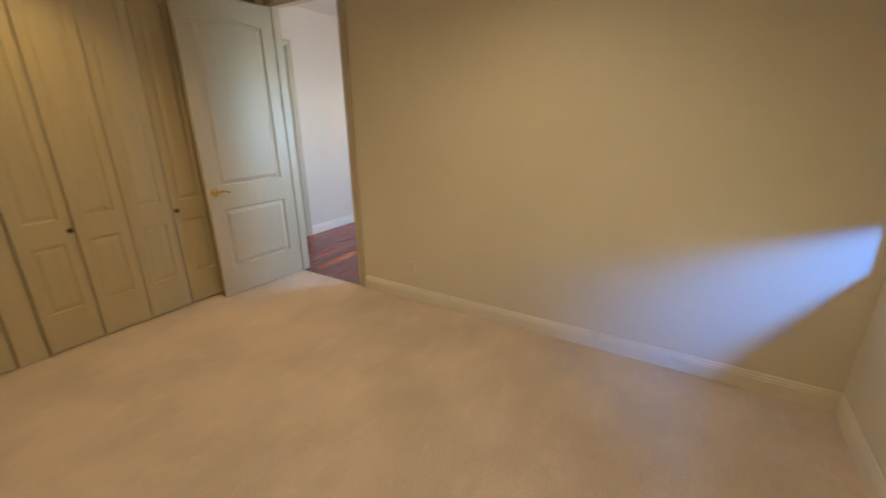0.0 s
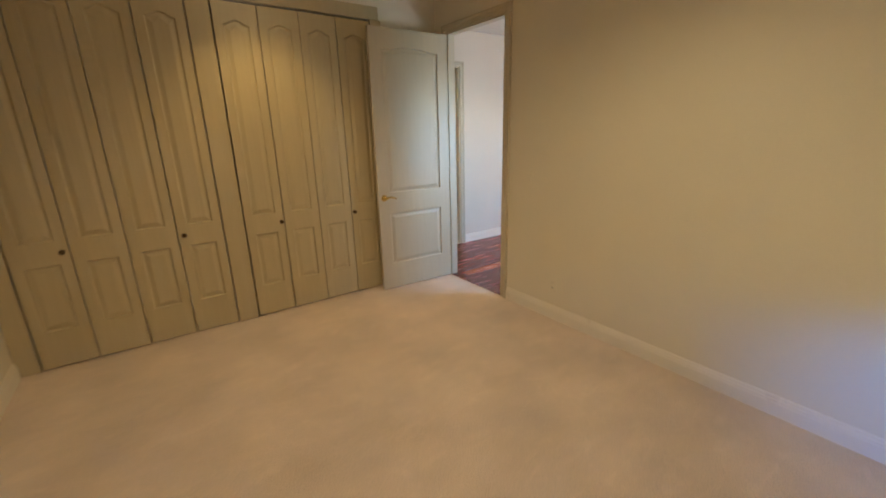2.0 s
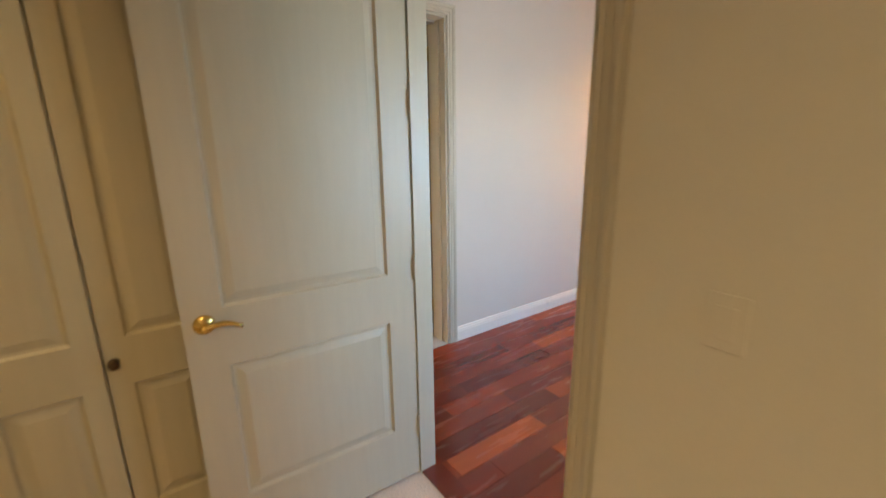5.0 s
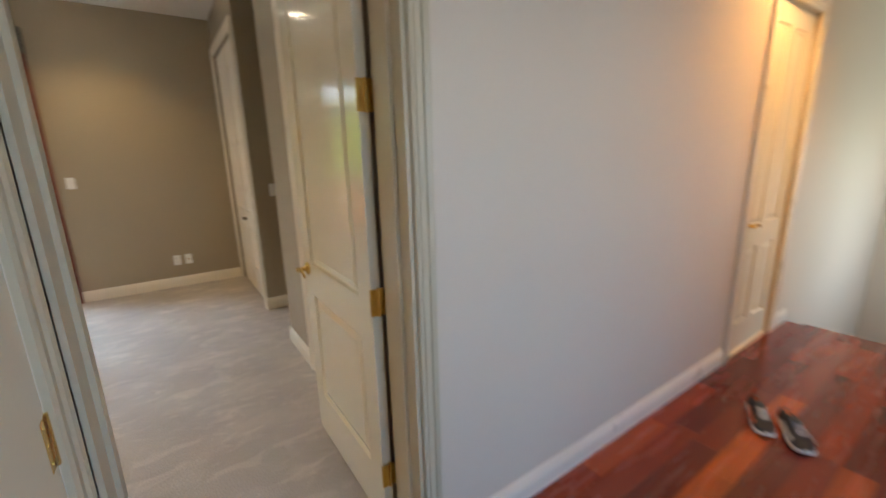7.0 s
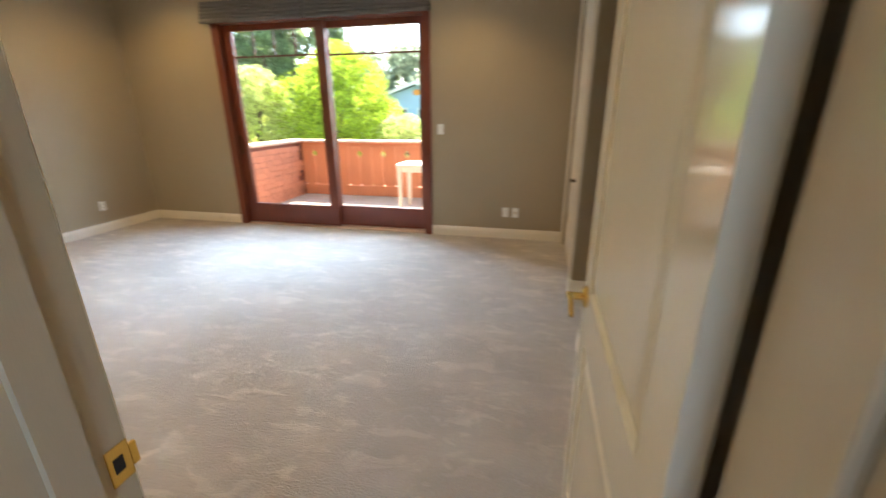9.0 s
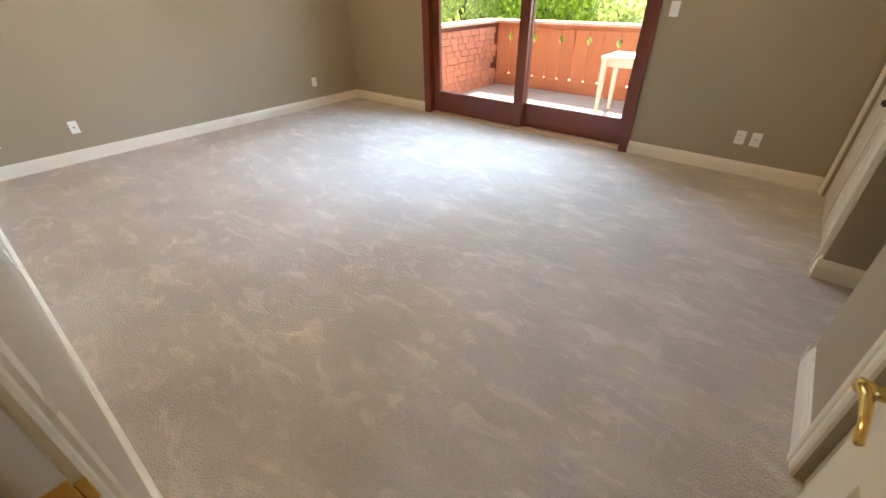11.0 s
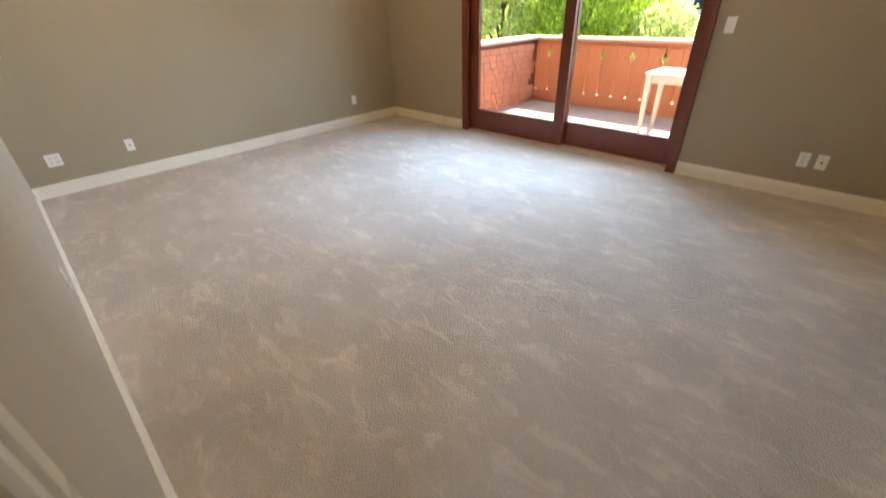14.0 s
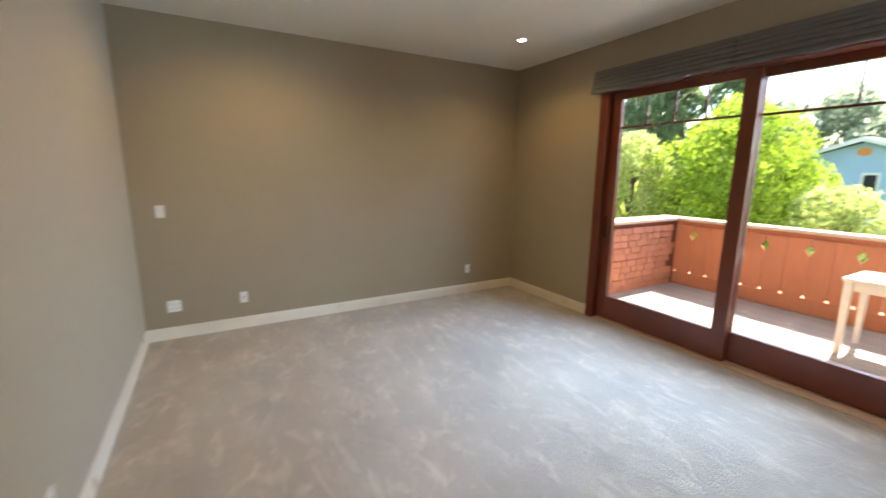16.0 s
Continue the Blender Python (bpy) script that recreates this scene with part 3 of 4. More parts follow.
wall_plate("cream painted light switch on the cream wall beside the door", on_wall(AX1, -2.12, 1.15, "west"), "switch", CREAM)
wall_plate("cream painted power outlet low on the cream wall", on_wall(AX1, -2.42, 0.30, "west"), "outlet", CREAM)
wall_plate("white power outlet low on the cream wall", on_wall(AX0, -1.44, 0.22, "east"), "outlet")

# unseen slot low in the wall behind the walker, added to shape the light wedge
bw = thing("light_slot_bedroom", "unseen white framed slot added to shape the blue light wedge", "window")
part("slot_frame", boxes((-3.88, -1.1, -5.27, -5.25, 0.87, 0.88), (-3.88, -1.1, -5.35, -5.33, 1.10, 1.11), (-3.88, -3.865, -5.31, -5.27, 0.88, 1.10), (-1.115, -1.1, -5.31, -5.27, 0.88, 1.10)), TRIM, bw)
# unseen wall added to keep low sky light out of the slot
structure("wall_outside_neighbour", boxes((-6, 4, -8.2, -8.0, -3, 1.6)), STUCCO, "unseen stucco wall added outside the bedroom to block low sky", "wall")

# ---- hall ----
DOOR_PANELS_B = {"stile": 0.115, "rows": [(0.24, 0.80, 0.0), (0.96, 2.20, 0.0)]}


def two_column_door(owner, w, h, t, mat, both=True):
    """Four raised panels in two columns: two low, two tall."""
    bm = bmesh.new()
    s, mid = 0.11, 0.10
    c0, c1 = w / 2 - mid / 2, w / 2 + mid / 2
    for a, b in ((0, s), (c0, c1), (w - s, w)):
        box(bm, a, b, 0, t, 0, h)
    for a, b in ((s, c0), (c1, w - s)):
        for z0, z1 in ((0, 0.22), (0.78, 0.94), (h - 0.12, h)):
            box(bm, a, b, 0, t, z0, z1)
    part("leaf_frame", bm, mat, owner)
    for a, b in ((s, c0), (c1, w - s)):
        for z0, z1 in ((0.22, 0.78), (0.94, h - 0.12)):
            bm = bmesh.new()
            raised_panel(bm, a, b, z0, z1, 0.0, -1)
            if both:
                raised_panel(bm, a, b, z0, z1, t, 1)
            part("panel", bm, mat, owner)


# leaf of the large room's door, hinged at the east jamb, standing open into the room
room_door = thing("door_large_room", "glossy white panel door standing open into the carpeted room", "door", Matrix.Translation((BR - 0.018, BY0 + 0.03, 0.012)) @ Matrix.Rotation(radians(90), 4, "Z"))
door_parts(room_door, 0.805, 2.33, 0.036, DOOR_PANELS_B, GLOSSDOOR)
lever(room_door, 0.745, 0.036, 0.93, 1, -1)
lever(room_door, 0.745, 0.0, 0.93, -1, -1)
for hz in (0.25, 0.97, 1.66, 2.15):
    hinge(room_door, Matrix.Translation((-0.012, 0.012, hz)) @ Matrix.Rotation(radians(90), 4, "Z"))
structure("trim_strike_large_room", boxes((BL + 0.012, BL + 0.0145, 0.158, 0.1925, 0.922, 0.987), (BL + 0.009, BL + 0.0145, 0.1925, 0.204, 0.935, 0.974), bevel=0.0012), BRASS, "brass strike plate on the door lining", "strike plate")
structure("trim_strike_hole", boxes((BL + 0.0145, BL + 0.0153, 0.166, 0.181, 0.942, 0.968)), DARK, "dark latch hole in the strike plate", "strike plate")

closet = thing("door_hall_closet", "cream closed hall closet door beside the doorway", "door", Matrix.Translation((HX - 0.004, -0.797, 0.012)) @ Matrix.Rotation(radians(90), 4, "Z"))
door_parts(closet, 0.694, 2.335, 0.03, {"stile": 0.115, "rows": [(0.24, 0.80, 0.0), (0.96, 2.20, 0.0)]}, CREAMDOOR, False)
for hz in (0.25, 0.99, 2.1):
    hinge(closet, Matrix.Translation((0.694, -0.002, hz)))

end_door = thing("door_hall_end", "white closed panel door at the end of the hall", "door", Matrix.Translation((3.105, 0.02, 0.012)))
two_column_door(end_door, 0.75, 2.335, 0.035, GLOSSDOOR, False)
lever(end_door, 0.06, 0.0, 0.95, -1, 1)

newel = thing("stair_newel", "dark red wooden newel post at the stair head", "newel post", Matrix.Translation((4.22, -0.93, 0)))
part("post", boxes((-0.04, 0.04, -0.04, 0.04, 0, 1.0), bevel=0.006), MAHOGANY, newel)
part("cap", boxes((-0.055, 0.055, -0.055, 0.055, 1.0, 1.03), bevel=0.008), MAHOGANY, newel)
for i in range(13):
    structure("stair_step_%d" % (i + 1), boxes((4.3 + 0.24 * i, 4.55 + 0.24 * i, -0.95, 0.0, -0.2 * (i + 1) - 0.2, -0.2 * (i + 1)), bevel=0.004), PLANK, "red hardwood stair step", "stair step")


def shoe(label, m):
    """A running shoe: sole, upper, collar, overlay, laces."""
    owner = thing("shoe", label, "shoe", m, "pair of shoes on the hall floor")

    def outline(u):
        # half widths and offset along the length, heel at 0
        w = 0.031 + 0.016 * math.sin(min(1, u * 1.15) * math.pi * 0.75) - 0.006 * math.sin(u * math.pi * 2)
        return w * (1 if u < 0.86 else math.sqrt(max(0.05, 1 - ((u - 0.86) / 0.145) ** 2)))

    n, seg = 18, 14
    bm = bmesh.new()
    rings = []
    for i in range(n + 1):
        u = i / n
        w, x = outline(u), 0.285 * u
        hi = 0.03 + 0.012 * (1 - u)
        lo = 0.02 * max(0, (u - 0.8) / 0.2) ** 2
        rings.append([bm.verts.new((x, s * w, z)) for s, z in ((-0.92, lo), (0.92, lo), (1.04, (lo + hi) / 2), (1.0, hi), (-1.0, hi), (-1.04, (lo + hi) / 2))])
    for p, q in zip(rings, rings[1:]):
        for i in range(6):
            bm.faces.new((p[i], p[(i + 1) % 6], q[(i + 1) % 6], q[i]))
    bm.faces.new(rings[0])
    bm.faces.new(rings[-1][::-1])
    part("sole", bm, SOLE, owner, "thick white foam sole", True)
    bm = bmesh.new()
    rings = []
    for i in range(n + 1):
        u = i / n
        w, x = outline(u) * 0.97, 0.004 + 0.275 * u
        base = 0.03 + 0.012 * (1 - u)
        top = 0.098 - 0.01 * u if u < 0.3 else 0.095 - 0.052 * ((u - 0.3) / 0.7) ** 0.8
        ring = []
        for k in range(seg):
            a = math.pi * k / (seg - 1)
            ring.append(bm.verts.new((x, w * math.cos(a) * (1 - 0.25 * math.sin(a) ** 3), base + (top - base) * max(0.0, math.sin(a)) ** 0.7)))
        rings.append(ring)
    for i, (p, q) in enumerate(zip(rings, rings[1:])):
        for k in range(seg - 1):
            if 1 <= i < 6 and 4 <= k < seg - 5:
                continue
            bm.faces.new((p[k], p[k + 1], q[k + 1], q[k]))
    part("upper", bm, RUBBER, owner, "black mesh upper", True)
    part("insole", boxes((0.02, 0.12, -0.026, 0.026, 0.043, 0.047), bevel=0.002), RUBBER, owner)
    for s in (-1, 1):
        for u in (0.3, 0.45, 0.6, 0.75):
            bm = bmesh.new()
            w = outline(u)
            x = 0.285 * u
            v = [bm.verts.new(c) for c in ((x - 0.012, s * w * 1.0, 0.042), (x + 0.008, s * w * 1.0, 0.04), (x + 0.014, s * w * 0.86, 0.066), (x, s * w * 0.88, 0.069))]
            o = [bm.verts.new((c.co.x, c.co.y + s * 0.003, c.co.z)) for c in v]
            bm.faces.new(o)
            for i in range(4):
                bm.faces.new((v[i], v[(i + 1) % 4], o[(i + 1) % 4], o[i]))
            part("stripe", bm, CORAL if "orange" in label else SOLE, owner, "slanted side stripe")
    bm = bmesh.new()
    for i in range(5):
        x = 0.125 + 0.02 * i
        z = 0.094 - 0.0055 * i
        box(bm, x, x + 0.007, -0.024, 0.024, z, z + 0.005)
    bmesh.ops.bevel(bm, geom=bm.edges[:], offset=0.0015, segments=1, affect="EDGES")
    part("laces", bm, LACE, owner, "white laces")
    part("tongue", boxes((0.085, 0.14, -0.02, 0.02, 0.088, 0.1), bevel=0.004), RUBBER, owner)
    return owner


shoe("black running shoe with white sole and orange stripes on the hardwood", pose(2.60, -0.33, 0, 0, 0, 212))
shoe("black running shoe with white sole and laces on the hardwood", pose(2.59, -0.48, 0, 0, 0, 215))

# ---- large room ----
wall_plate("white light switch beside the sliding door", on_wall(-0.775, BY1, 1.27, "south"), "switch")
wall_plate("white power outlet above the baseboard", on_wall(0.013, BY1, 0.32, "south"), "outlet")
wall_plate("white cable socket plate above the baseboard", on_wall(0.128, BY1, 0.32, "south"), "blank")
wall_plate("white power outlet on the taupe long wall", on_wall(BX0, 3.847, 0.335, "east"), "outlet")
wall_plate("white cable socket plate on the taupe long wall", on_wall(BX0, 1.054, 0.332, "east"), "blank")
wall_plate("white double power outlet on the taupe long wall", on_wall(BX0, 0.439, 0.328, "east"), "quad")
wall_plate("white light switch on the taupe long wall", on_wall(BX0, 0.412, 1.257, "east"), "switch")
wall_plate("white power outlet low on the taupe wall", on_wall(-2.45, BY0, 0.33, "north"), "outlet")
wall_plate("white light switch in the passage", on_wall(0.86, 3.12, 1.18, "south"), "switch")

bifold("white bifold closet doors, closed, beside the window wall", -4.49, -3.28, 0.02, 2.57, {1: 0.93, 2: 0.07}, "closet doors", TRIM, 4, TO_BE)
side_door = thing("door_side_room", "white closed panel door on the taupe wall", "door", TO_BE @ Matrix.Translation((-1.617, 0.03, 0.012)))
door_parts(side_door, 0.754, 2.335, 0.035, DOOR_PANELS_B, TRIM, False)

# sliding door
slider = thing("sliding_door", "mahogany framed sliding glass door to the balcony, closed", "sliding door")
SX0, SX1, SMID = -3.63, -0.885, -2.19
part("door_frame", boxes((SX0, SX0 + 0.10, 4.575, 4.80, -0.02, 2.56), (SX1 - 0.085, SX1, 4.575, 4.80, -0.02, 2.56), (SX0 + 0.10, SX1 - 0.085, 4.575, 4.80, 2.47, 2.56), bevel=0.004), MAHOGANY, slider)
# the pale colour stands in for the sunlit strip along the track
part("sill", boxes((SX0 + 0.10, SX1 - 0.085, 4.60, 4.82, -0.02, 0.012), (SX0 + 0.10, SX1 - 0.085, 4.665, 4.675, 0.012, 0.024), (SX0 + 0.10, SX1 - 0.085, 4.735, 4.745, 0.012, 0.024), bevel=0.002), CAPWOOD, slider, "metal track, sunlight put into its pale colour")


def sash(x0, x1, y0, y1, stile_l, stile_r):
    owner = new("sash")
    owner.parent = slider
    part("stile", boxes((x0, x0 + stile_l, y0, y1, 0.025, 2.47), bevel=0.004), MAHOGANY, owner)
    part("stile", boxes((x1 - stile_r, x1, y0, y1, 0.025, 2.47), bevel=0.004), MAHOGANY, owner)
    part("rail", boxes((x0 + stile_l, x1 - stile_r, y0, y1, 0.025, 0.285), bevel=0.004), MAHOGANY, owner)
    part("rail", boxes((x0 + stile_l, x1 - stile_r, y0, y1, 2.40, 2.47), bevel=0.003), MAHOGANY, owner)
    a, b, y = x0 + stile_l, x1 - stile_r, (y0 + y1) / 2
    part("glazing_bar", boxes((a, b, y - 0.009, y + 0.009, 2.105, 2.125), bevel=0.002), MAHOGANY, owner)
    for i in (1, 2, 3):
        x = a + (b - a) * i / 4
        part("glazing_bar", boxes((x - 0.008, x + 0.008, y - 0.009, y + 0.009, 2.125, 2.40), bevel=0.002), MAHOGANY, owner)
    pane = part("pane", boxes((a, b, y - 0.002, y + 0.002, 0.285, 2.40)), GLASS, owner, "clear glass pane")
    pane.visible_shadow = False
    return owner


left_sash = sash(SX0 + 0.10, SMID + 0.03, 4.635, 4.685, 0.125, 0.12)
sash(SMID - 0.07, SX1 - 0.085, 4.71, 4.76, 0.097, 0.075)
bm = boxes((-3.485, -3.469, 4.602, 4.614, 0.95, 1.18), (-3.485, -3.469, 4.614, 4.636, 0.95, 0.972), (-3.485, -3.469, 4.614, 4.636, 1.158, 1.18), bevel=0.003)
part("pull_handle", bm, BRONZE, left_sash, "dark bronze pull handle")


def roman_blind(label, x0, x1):
    owner = thing("roman_blind", label, "blind", group="blinds above the sliding door")
    part("headrail", boxes((x0, x1, 4.545, 4.605, 2.675, 2.712), bevel=0.003), BLIND, owner)
    for i in range(5):
        z0 = 2.478 + 0.04 * i
        out = 4.50 + 0.009 * i
        n = 24
        bm = bmesh.new()
        rings = []
        for k in range(n + 1):
            x = x0 + (x1 - x0) * k / n
            sag = 0.006 * math.sin(k * 0.9 + i * 2.1) + 0.01 * math.sin(math.pi * k / n) * (i == 0)
            prof = [(4.60, z0 + 0.046), (out + 0.02, z0 + 0.048), (out + 0.004, z0 + 0.034), (out, z0 + 0.012 - sag), (out + 0.012, z0 - sag), (out + 0.03, z0 + 0.006 - sag), (4.60, z0 + 0.012)]
            rings.append([bm.verts.new((x, y, z)) for y, z in prof])
        for p, q in zip(rings, rings[1:]):
            for j in range(7):
                bm.faces.new((p[j], p[(j + 1) % 7], q[(j + 1) % 7], q[j]))
        bm.faces.new(rings[0])
        bm.faces.new(rings[-1][::-1])
        part("fold", bm, BLIND, owner, "", True)
    return owner


roman_blind("grey linen roman blind gathered up above the glass", -3.71, -2.345)
roman_blind("grey linen roman blind gathered up above the glass", -2.338, -0.875)


def downlight(label, x, y, z, watts, angle=115, colour=(1.0, 0.7, 0.36)):
    owner = thing("downlight", label, "ceiling light", Matrix.Translation((x, y, z)), "recessed ceiling lights")
    part("trim_ring", tube(bmesh.new(), [(0.036, -0.006), (0.058, -0.006), (0.064, 0.0), (0.036, 0.001)], 24), PLASTIC, owner, "white trim ring", True)
    part("lens", tube(bmesh.new(), [(0.034, -0.0075), (0.034, -0.0065)], 20), LAMP, owner, "glowing lamp face")
    spot_light("downlight_lamp", (x, y, z - 0.02), watts, angle, colour)
    return owner


downlight("lit recessed ceiling light near the sliding door", -4.03, 3.79, BCEIL, 8, 150, (1.0, 0.66, 0.28))
downlight("lit recessed ceiling light over the carpet", -4.0, 1.35, BCEIL, 12, 165, (1.0, 0.66, 0.28))
downlight("lit recessed ceiling light over the carpet", -0.45, 3.9, BCEIL, 8)
downlight("lit recessed ceiling light near the wardrobe", -2.1, -1.35, 2.85, 4.7, 105, (1.0, 0.7, 0.3))
downlight("lit recessed ceiling light in the bedroom", -1.9, -3.5, 2.85, 8.9, 150, (1.0, 0.8, 0.48))
downlight("lit recessed ceiling light at the hall end", 3.15, -0.42, 2.8, 16, 140, (1.0, 0.5, 0.14))
downlight("lit recessed ceiling light in the hall", 0.9, -1.4, 2.8, 2.4, 130, (1.0, 0.6, 0.26))
# unseen fitting, added to brighten the carpet at the doorway end
downlight("lit recessed ceiling light over the carpet", -1.7, 1.0, BCEIL, 11, 150)

speaker = thing("ceiling_speaker", "round white speaker grille in the ceiling", "speaker", Matrix.Translation((0.15, 3.9, BCEIL)))
part("grille", tube(bmesh.new(), [(0.085, -0.004), (0.1, -0.006), (0.105, 0.0)], 28), PLASTIC, speaker)
vent = thing("ceiling_vent", "white slotted air vent in the ceiling", "vent", Matrix.Translation((-2.0, 4.25, BCEIL)))
part("frame", boxes((-0.17, 0.17, -0.075, -0.06, -0.008, 0), (-0.17, 0.17, 0.06, 0.075, -0.008, 0), (-0.17, -0.155, -0.06, 0.06, -0.008, 0), (0.155, 0.17, -0.06, 0.06, -0.008, 0)), PLASTIC, vent)
part("backing", boxes((-0.155, 0.155, -0.06, 0.06, -0.002, 0)), DARK, vent)
for i in range(7):
    part("slat", boxes((-0.155, 0.155, -0.055 + 0.016 * i, -0.048 + 0.016 * i, -0.006, -0.002)), PLASTIC, vent)

# ---- balcony ----
DZ = -0.16
structure("deck_base", boxes((-4.75, 2.0, 4.78, 7.72, DZ - 0.3, DZ - 0.028)), DARK, "dark joists under the deck", "deck")
structure("house_wall_outside", boxes((-12, -3.64, 4.78, 4.84, -3, 3.3), (-0.865, 8, 4.78, 4.84, -3, 3.3), (-3.64, -0.865, 4.78, 4.84, 2.58, 3.3), (-3.64, -0.865, 4.78, 4.84, -3, -0.03)), STUCCO, "stucco outside wall round the sliding door", "wall")
# added out of view; its depth stops the sun at the door sill
structure("roof_eave", boxes((-12, 8, 4.2, 7.05, 3.3, 3.4)), STUCCO, "unseen eave added above the balcony to keep sun off the carpet", "eave")

shingle_wall = thing("balcony_wall", "terracotta shingled balcony wall with a pale cap", "balcony wall")
# core darker than the shingles, so bare gaps read as shadow lines
part("core", boxes((-4.70, -4.42, 4.84, 7.70, DZ - 0.4, 0.90)), MAHOGANY, shingle_wall)
part("cap", boxes((-4.74, -4.37, 4.84, 7.74, 0.90, 0.945), bevel=0.006), CAPWOOD, shingle_wall, "pale weathered cap board")

front = thing("balcony_parapet", "terracotta vertical board parapet with diamond cutouts", "parapet")
part("cap", boxes((-4.365, 2.0, 7.50, 7.74, 0.90, 0.945), bevel=0.006), CAPWOOD, front, "pale weathered cap board")
part("rail", boxes((-4.42, 2.0, 7.585, 7.66, 0.82, 0.90), bevel=0.004), REDWOOD, front)
part("rail", boxes((-4.42, 2.0, 7.545, 7.70, DZ, 0.045), bevel=0.004), REDWOOD, front, "broad bottom rail")


def parapet_board(x0, x1, cut_left, cut_right):
    """A board with half a diamond cut from either edge; two neighbours make one diamond."""
    zc, r, g = 0.68, 0.078, 0.004
    pts = [(x0 + g, 0.075), (x1 - g, 0.075)]
    if cut_right:
        pts += [(x1 - g, zc - r), (x1 - r * 0.7, zc), (x1 - g, zc + r)]
    pts += [(x1 - g, 0.83), (x0 + g, 0.83)]
    if cut_left:
        pts += [(x0 + g, zc + r), (x0 + r * 0.7, zc), (x0 + g, zc - r)]
    bm = bmesh.new()
    extrude(bm, pts, 7.55, 7.58)
    part("board", bm, REDWOOD, front)


BOARD = 0.248
for i in range(26):
    bx = -4.376 + BOARD * i
    # diamonds sit at every second joint
    parapet_board(bx - (0.04 if i == 0 else 0), bx + BOARD, i % 2 == 1, i % 2 == 0)
for i in range(26):
    bx = -4.376 + BOARD * i
    part("spacer", boxes((bx + 0.024, bx + 0.224, 7.552, 7.60, 0.045, 0.0755)), REDWOOD, front)

table = thing("balcony_table", "pale wooden side table on the balcony deck", "table", Matrix.Translation((-1.30, 6.62, DZ)))
TW, TD, TH = 1.3, 0.62, 0.80
part("tabletop", boxes((-TW / 2, TW / 2, -TD / 2, TD / 2, TH - 0.035, TH), bevel=0.006), TABLEWOOD, table)
for s in (-1, 1):
    part("apron", boxes((-TW / 2 + 0.09, TW / 2 - 0.09, s * (TD / 2 - 0.05) - 0.01, s * (TD / 2 - 0.05) + 0.01, TH - 0.13, TH - 0.035), bevel=0.002), TABLEWOOD, table)
    part("apron", boxes((s * (TW / 2 - 0.05) - 0.01, s * (TW / 2 - 0.05) + 0.01, -TD / 2 + 0.09, TD / 2 - 0.09, TH - 0.13, TH - 0.035), bevel=0.002), TABLEWOOD, table)
    for u in (-1, 1):
        bm = bmesh.new()
        cx, cy = s * (TW / 2 - 0.05), u * (TD / 2 - 0.05)
        lo = [bm.verts.new((cx + a * 0.021, cy + b * 0.021, 0)) for a, b in ((-1, -1), (1, -1), (1, 1), (-1, 1))]
        hi = [bm.verts.new((cx + a * 0.034, cy + b * 0.034, TH - 0.036)) for a, b in ((-1, -1), (1, -1), (1, 1), (-1, 1))]
        bm.faces.new(lo[::-1])
        bm.faces.new(hi)
        for i in range(4):
            bm.faces.new((lo[i], lo[(i + 1) % 4], hi[(i + 1) % 4], hi[i]))
        part("leg", bm, TABLEWOOD, table)

# ---- outside ----
structure("ground", boxes((-400, 400, -300, 600, -3.4, -3.2)), GRASS, "ground with low green cover", "ground")


def leaf_cloud(rng, blobs, count, size, droop=0.0):
    """Many small leaf cards scattered through the outer part of several soft masses."""
    verts, faces = [], []
    total = sum(b[3] ** 2 for b in blobs)
    for cx, cy, cz, r, squash in blobs:
        for _ in range(int(count * r * r / total)):
            d = Vector((rng.gauss(0, 1), rng.gauss(0, 1), rng.gauss(0, 1))).normalized()
            wob = 1 + 0.28 * noise.noise(Vector((cx + d.x * 2.2, cy + d.y * 2.2, cz + d.z * 2.2)))
            k = r * wob * (0.72 + 0.34 * rng.random() ** 0.7)
            p = Vector((cx, cy, cz)) + Vector((d.x * k, d.y * k, d.z * k * squash))
            s = size * (0.6 + 0.8 * rng.random())
            t = Euler((rng.uniform(0, 6.3), rng.uniform(0, 6.3), rng.uniform(0, 6.3))).to_matrix()
            b = len(verts)
            for x, y, z in ((-0.5, 0, 0), (0, -0.28, 0.07), (0.6, 0, 0), (0, 0.28, 0.07)):
                v = p + t @ Vector((x * s, y * s, z * s)) - Vector((0, 0, droop * abs(x) * s))
                verts.append(v[:])
            faces.append((b, b + 1, b + 2, b + 3))
    return verts, faces


def limb(bm, a, b, ra, rb, seg=8, steps=4, bend=0.1, rng=random):
    a, b = Vector(a), Vector(b)
    side = (b - a).orthogonal().normalized()
    other = (b - a).cross(side).normalized()
    off = Vector((rng.uniform(-1, 1), rng.uniform(-1, 1), 0)) * bend * (b - a).length
    rings = []
    for i in range(steps + 1):
        u = i / steps
        c = a.lerp(b, u) + off * math.sin(u * math.pi)
        r = ra + (rb - ra) * u
        rings.append([bm.verts.new(c + (side * math.cos(t) + other * math.sin(t)) * r) for t in [2 * math.pi * k / seg for k in range(seg)]])
    for p, q in zip(rings, rings[1:]):
        for i in range(seg):
            bm.faces.new((p[i], p[(i + 1) % seg], q[(i + 1) % seg], q[i]))


